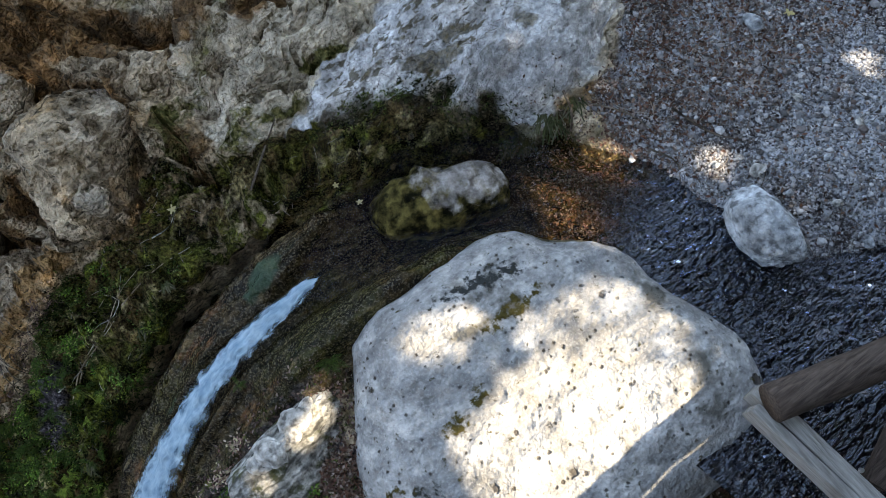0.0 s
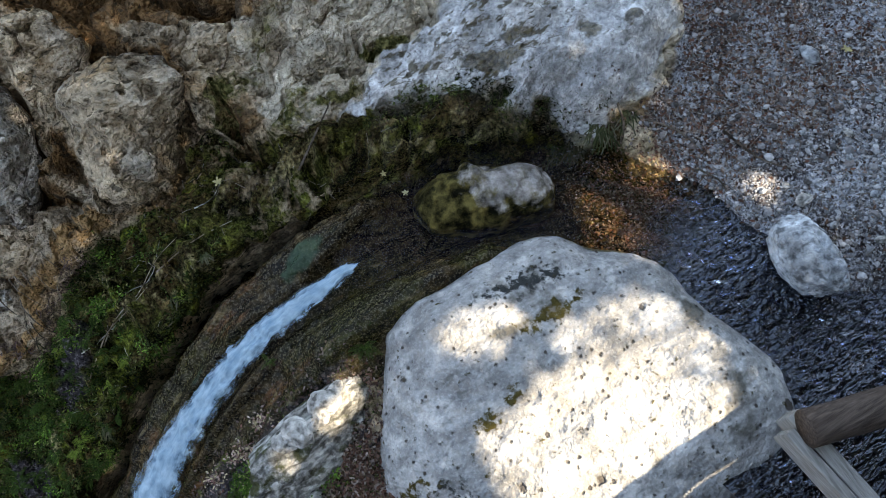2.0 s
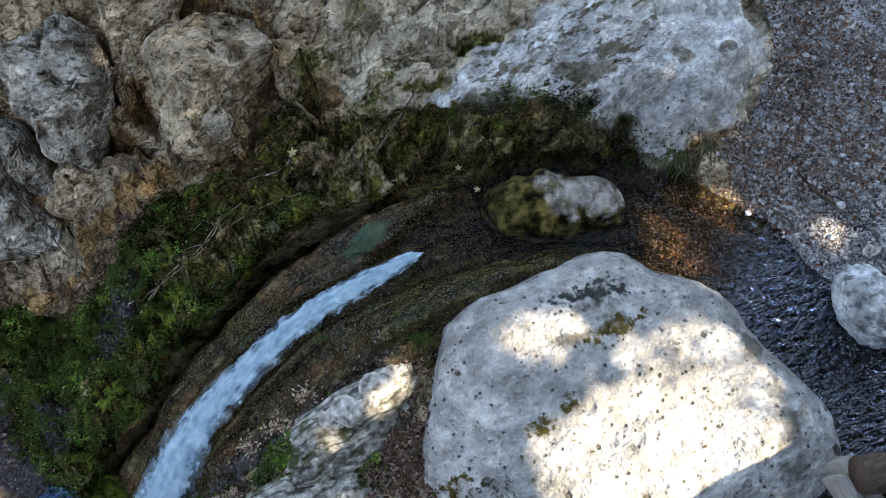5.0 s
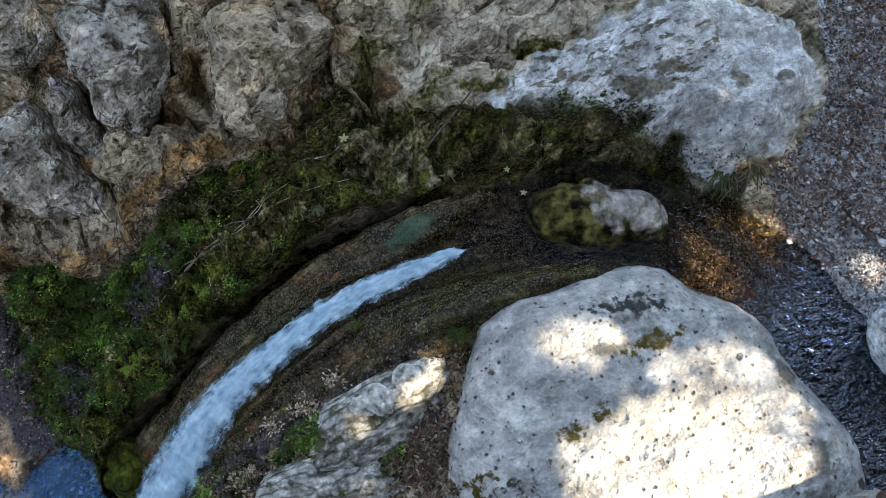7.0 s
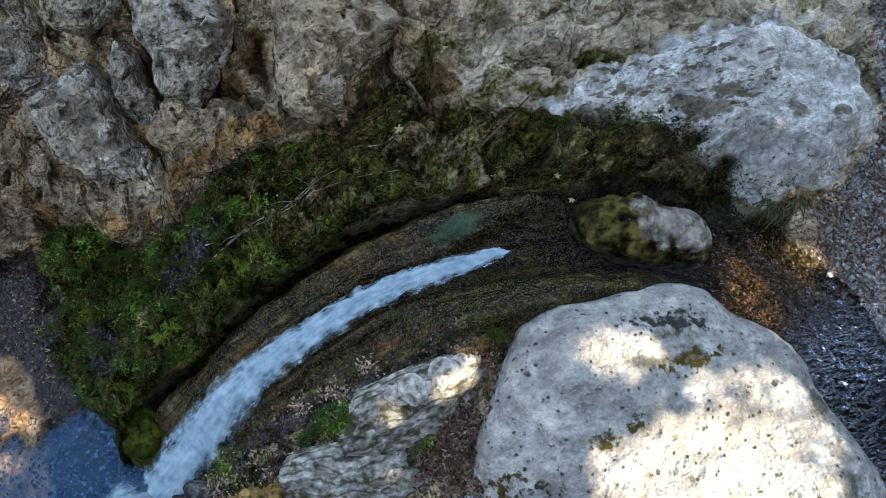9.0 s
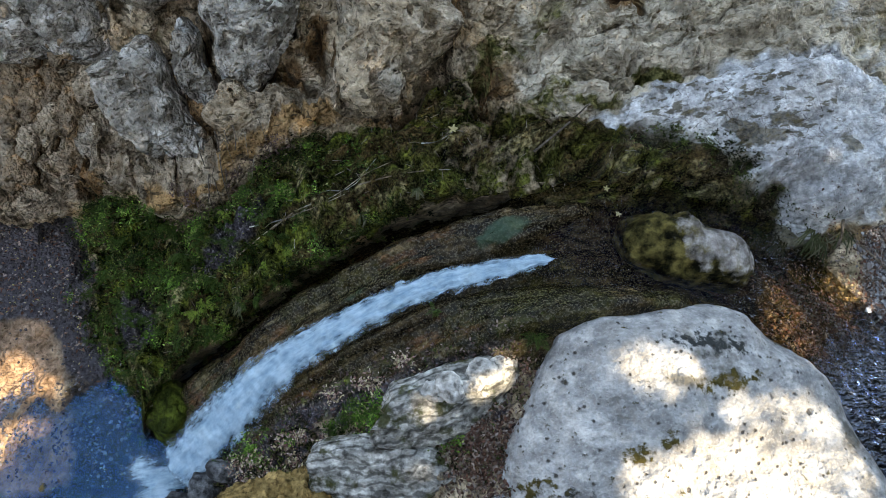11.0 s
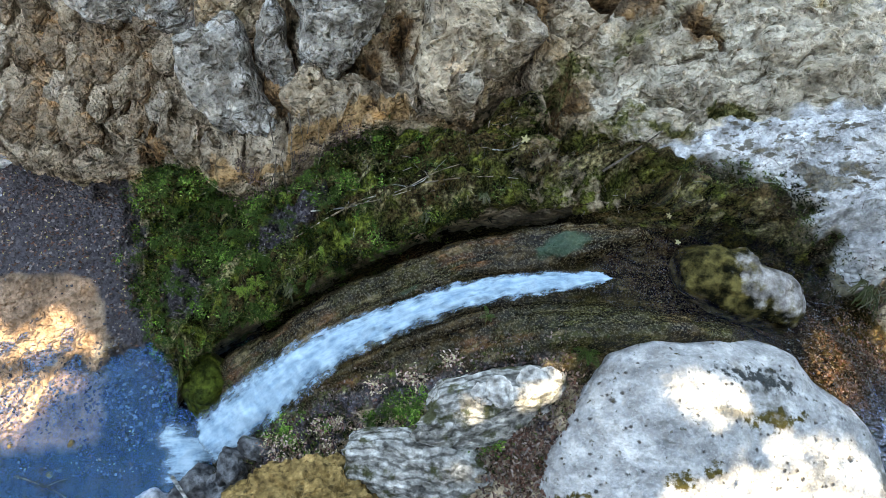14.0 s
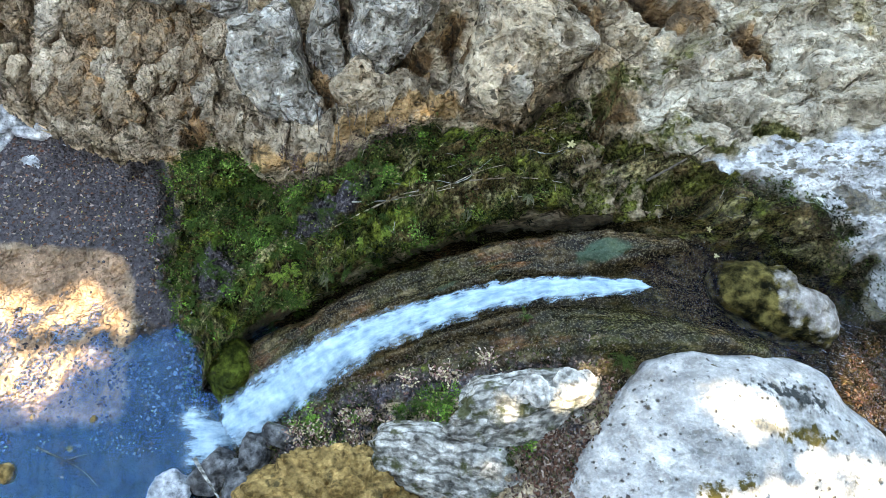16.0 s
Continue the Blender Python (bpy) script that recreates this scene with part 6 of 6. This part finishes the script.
WETROCK = stone_material("wet_dark_rock", (0.03, 0.03, 0.032), (0.24, 0.25, 0.26), (0.04, 0.045, 0.015), 0.58)
LUSH = stone_material("lush_moss", (0.018, 0.026, 0.006), (0.10, 0.13, 0.02), (0.02, 0.02, 0.010), 0.52)
dome_rock("mossy_rock", (-0.99, 0.76, 0.02), "rounded knob of rock under bright green moss above the pool", LUSH,
          (0.12, 0.13, 0.15, 0.15, 0.13, 0.10, 0.09, 0.09, 0.10, 0.11, 0.11, 0.12), 0.20, 0.12, 33, rough=0.03, rings=40, spokes=90)
for k, (x, y, z, a, b, c) in enumerate(((-1.00, 0.34, 0.05, 0.13, 0.09, 0.09), (-0.84, 0.40, 0.15, 0.11, 0.08, 0.10), (-0.88, 0.26, 0.12, 0.13, 0.10, 0.10), (-0.72, 0.46, 0.24, 0.10, 0.06, 0.08))):
    loose_block("wet_rock", (x, y, z), (a, b, c), 70 + k, (0, 0, 35 + 40 * k), WETROCK, "dark wet rock at the foot of the fall", group="wet rocks by the pool", level=4)
loose_block("pale_stone", (-1.18, 0.26, 0.02), (0.10, 0.08, 0.07), 77, (0, 0, 20), GREY, "pale grey stone at the edge of the pool", "stone", level=4)
twig([(-1.08, 0.37, 0.17), (-1.02, 0.29, 0.20), (-0.95, 0.20, 0.22)], 0.009, "pale bare stick leaning on the rocks", "stick", LITTLE, "stick")
for k, (x, y, r) in enumerate(((2.11, 0.24, 0.035), (2.21, -0.18, 0.025), (2.52, 0.69, 0.045), (2.21, -0.02, 0.02), (2.13, 0.11, 0.018), (2.05, -0.23, 0.02), (2.10, 0.32, 0.016),
                               (2.02, 0.35, 0.016), (2.35, 0.28, 0.018), (2.42, 0.36, 0.022), (2.28, 0.45, 0.015), (2.31, 0.12, 0.02), (2.5, 0.15, 0.02), (2.6, 0.4, 0.018), (2.2, 0.6, 0.015))):
    loose_block("pebble", (x, y, land_height(x, y) + r * 0.3), (r, r * 0.75, r * 0.55), 400 + k, (0, 0, 50 * k), GREY if k % 3 else WHITE, "rounded pale pebble on the gravel bank", "pebble",
                "large pebbles of the gravel bank", level=3, planes=6, rough=0.05)


def scrap_shape(seed):
    """A short bent stick of three sides."""
    rng = np.random.default_rng(seed)
    b = rng.uniform(-0.15, 0.15)
    v, f = [], []
    for i, (x, y) in enumerate(((-1, 0), (0, b), (1, 0))):
        for k in range(3):
            v.append((x, y + 0.05 * math.cos(2.1 * k), 0.05 * math.sin(2.1 * k)))
    for i in range(2):
        for k in range(3):
            f.append((i * 3 + k, (i + 1) * 3 + k, (i + 1) * 3 + (k + 1) % 3, i * 3 + (k + 1) % 3))
    return np.array(v), f


SCRAPS = [scrap_shape(k) for k in range(6)]
SCRAP = leaf_material("twig_scrap", (0.05, 0.04, 0.035), (0.13, 0.10, 0.085), (0.30, 0.27, 0.25), (0.07, 0.055, 0.05), (0.40, 0.38, 0.36), rough=0.8)
n = 2600
scatter("twig_scraps", "broken twigs and straw strewn on the gravel", "twigs", SCRAP, pick(east * (0.25 + (Y > 0.4)), n), SCRAPS, RNG.uniform(0.010, 0.035, n), 0.6, 0.2)
n = 700
scatter("bank_scraps", "bits of twig and pale leaf caught in the moss", "twigs", SCRAP, pick(NATURE["bank"] * (X < 1.2), n), SCRAPS, RNG.uniform(0.006, 0.022, n), 1.0, 0.4)
n = 320
scatter("shore_chips", "pale leaf chips scattered on the pool shore", "dead leaves", YELLOW, pick(west_shore, n), LEAVES, RNG.uniform(0.003, 0.008, n), 1.0, 0.6)


def grass_tuft(x, y, size, count, lean):
    v, f = [], []
    for k in range(count):
        a, ln = random.gauss(lean, 0.5), size * random.uniform(0.6, 1.2)
        bx, by = random.gauss(0, size * 0.25), random.gauss(0, size * 0.25)
        dx, dy, w = math.cos(a), math.sin(a), 0.0025
        for i in range(4):
            t = i / 3
            v += [(bx + dx * ln * t - dy * w, by + dy * ln * t + dx * w, ln * (0.5 * t - 0.75 * t * t)), (bx + dx * ln * t + dy * w, by + dy * ln * t - dx * w, ln * (0.5 * t - 0.75 * t * t))]
        i = len(v) - 8
        f += [(i, i + 1, i + 3, i + 2), (i + 2, i + 3, i + 5, i + 4), (i + 4, i + 5, i + 7, i + 6)]
    ob = new("grass_tuft", mesh_from("grass_tuft", np.array(v), f, GRASS, smooth=False))
    ob.location = (x, y, land_height(x, y) + 0.01)
    return tagged(ob, "tuft of long drooping grass under the pale rock", "grass", "grass tufts by the stream")


GRASS = leaf_material("grass_blade", (0.012, 0.02, 0.007), (0.05, 0.06, 0.025), (0.11, 0.10, 0.07), (0.018, 0.03, 0.008))
for x, y, z_, c in ((1.60, 0.92, 0.06, 40), (1.70, 0.89, 0.08, 40), (1.80, 0.88, 0.07, 30), (1.54, 0.96, 0.05, 26)):
    grass_tuft(x, y, z_, c, -2.2)
for x, y, z_, c in ((-0.30, 1.20, 0.04, 30), (-0.05, 1.28, 0.035, 24), (-0.60, 1.09, 0.04, 24), (-0.45, 1.15, 0.04, 24), (0.15, 1.29, 0.03, 24)):
    grass_tuft(x, y, z_, c, -1.6)["label"] = "small tuft of grass hanging from the moss bank"

n = 2600
scatter("bank_litter", "dark and pinkish dead leaves on the earth below the fall", "dead leaves", PURPLE, pick(NATURE["near"], n), LEAVES, RNG.uniform(0.004, 0.009, n), 1.0, 0.6)
n = 900
scatter("bank_moss", "green moss tufts between the rocks", "moss", MOSS_BLADE, pick(NATURE["near"] * step(0.0, 0.4, fbm(SURF, 7, 3, 68)), n), BLADES, RNG.uniform(0.010, 0.026, n), 1.0, 0.0)

under = NATURE["deep"] * (Y > 0.35) * (X < -1.0)
n = 1500
scatter("pool_leaves", "dark dead leaves lying on the bed of the pool", "dead leaves", DARKPEB, pick(under * step(0.5, 1.0, Y), n), LEAVES, RNG.uniform(0.006, 0.014, n), 0.7, 0.4)
n = 160
drift = np.stack([RNG.uniform(-2.4, -1.15, n), RNG.uniform(0.3, 1.0, n), np.full(n, 0.004)], -1)
scatter("floating_scraps", "small leaf scraps floating on the pool", "dead leaves", PURPLE, drift, LEAVES, RNG.uniform(0.004, 0.011, n), 0.3, 0.0)

edge = np.exp(-(((Y - LIP(X) - 0.0) / 0.035) ** 2)) * (X > -1.1) * (X < 0.25) * step(-0.1, 0.3, fbm(SURF, 6, 3, 69))
n = 2600
scatter("hanging_moss", "green and yellowish moss hanging from the lip of the bank", "moss", MOSS_BLADE, pick(edge, n), BLADES, RNG.uniform(0.008, 0.028, n), 1.0, 0.0, True)

brim = np.exp(-(((inside(APRON, X, Y) + 0.01) / 0.035) ** 2)) * (Y < 1.36) * (X > 0.9) * (X < 1.75) * step(-0.2, 0.2, fbm(SURF, 8, 3, 70))
n = 1800
scatter("rock_moss", "olive moss creeping over the edge of the pale rock", "moss", MOSS_BLADE, pick(brim, n), BLADES, RNG.uniform(0.006, 0.020, n), 0.7, 0.0)
n = 500
scatter("rock_crumbs", "dark crumbs and twigs lying on the pale rock", "twigs", SCRAP, pick(np.exp(-(((X - 1.42) / 0.22) ** 2) - ((Y - 1.30 + 0.35 * (X - 1.42)) / 0.07) ** 2), n), SCRAPS, RNG.uniform(0.004, 0.018, n), 1.0, 0.3)
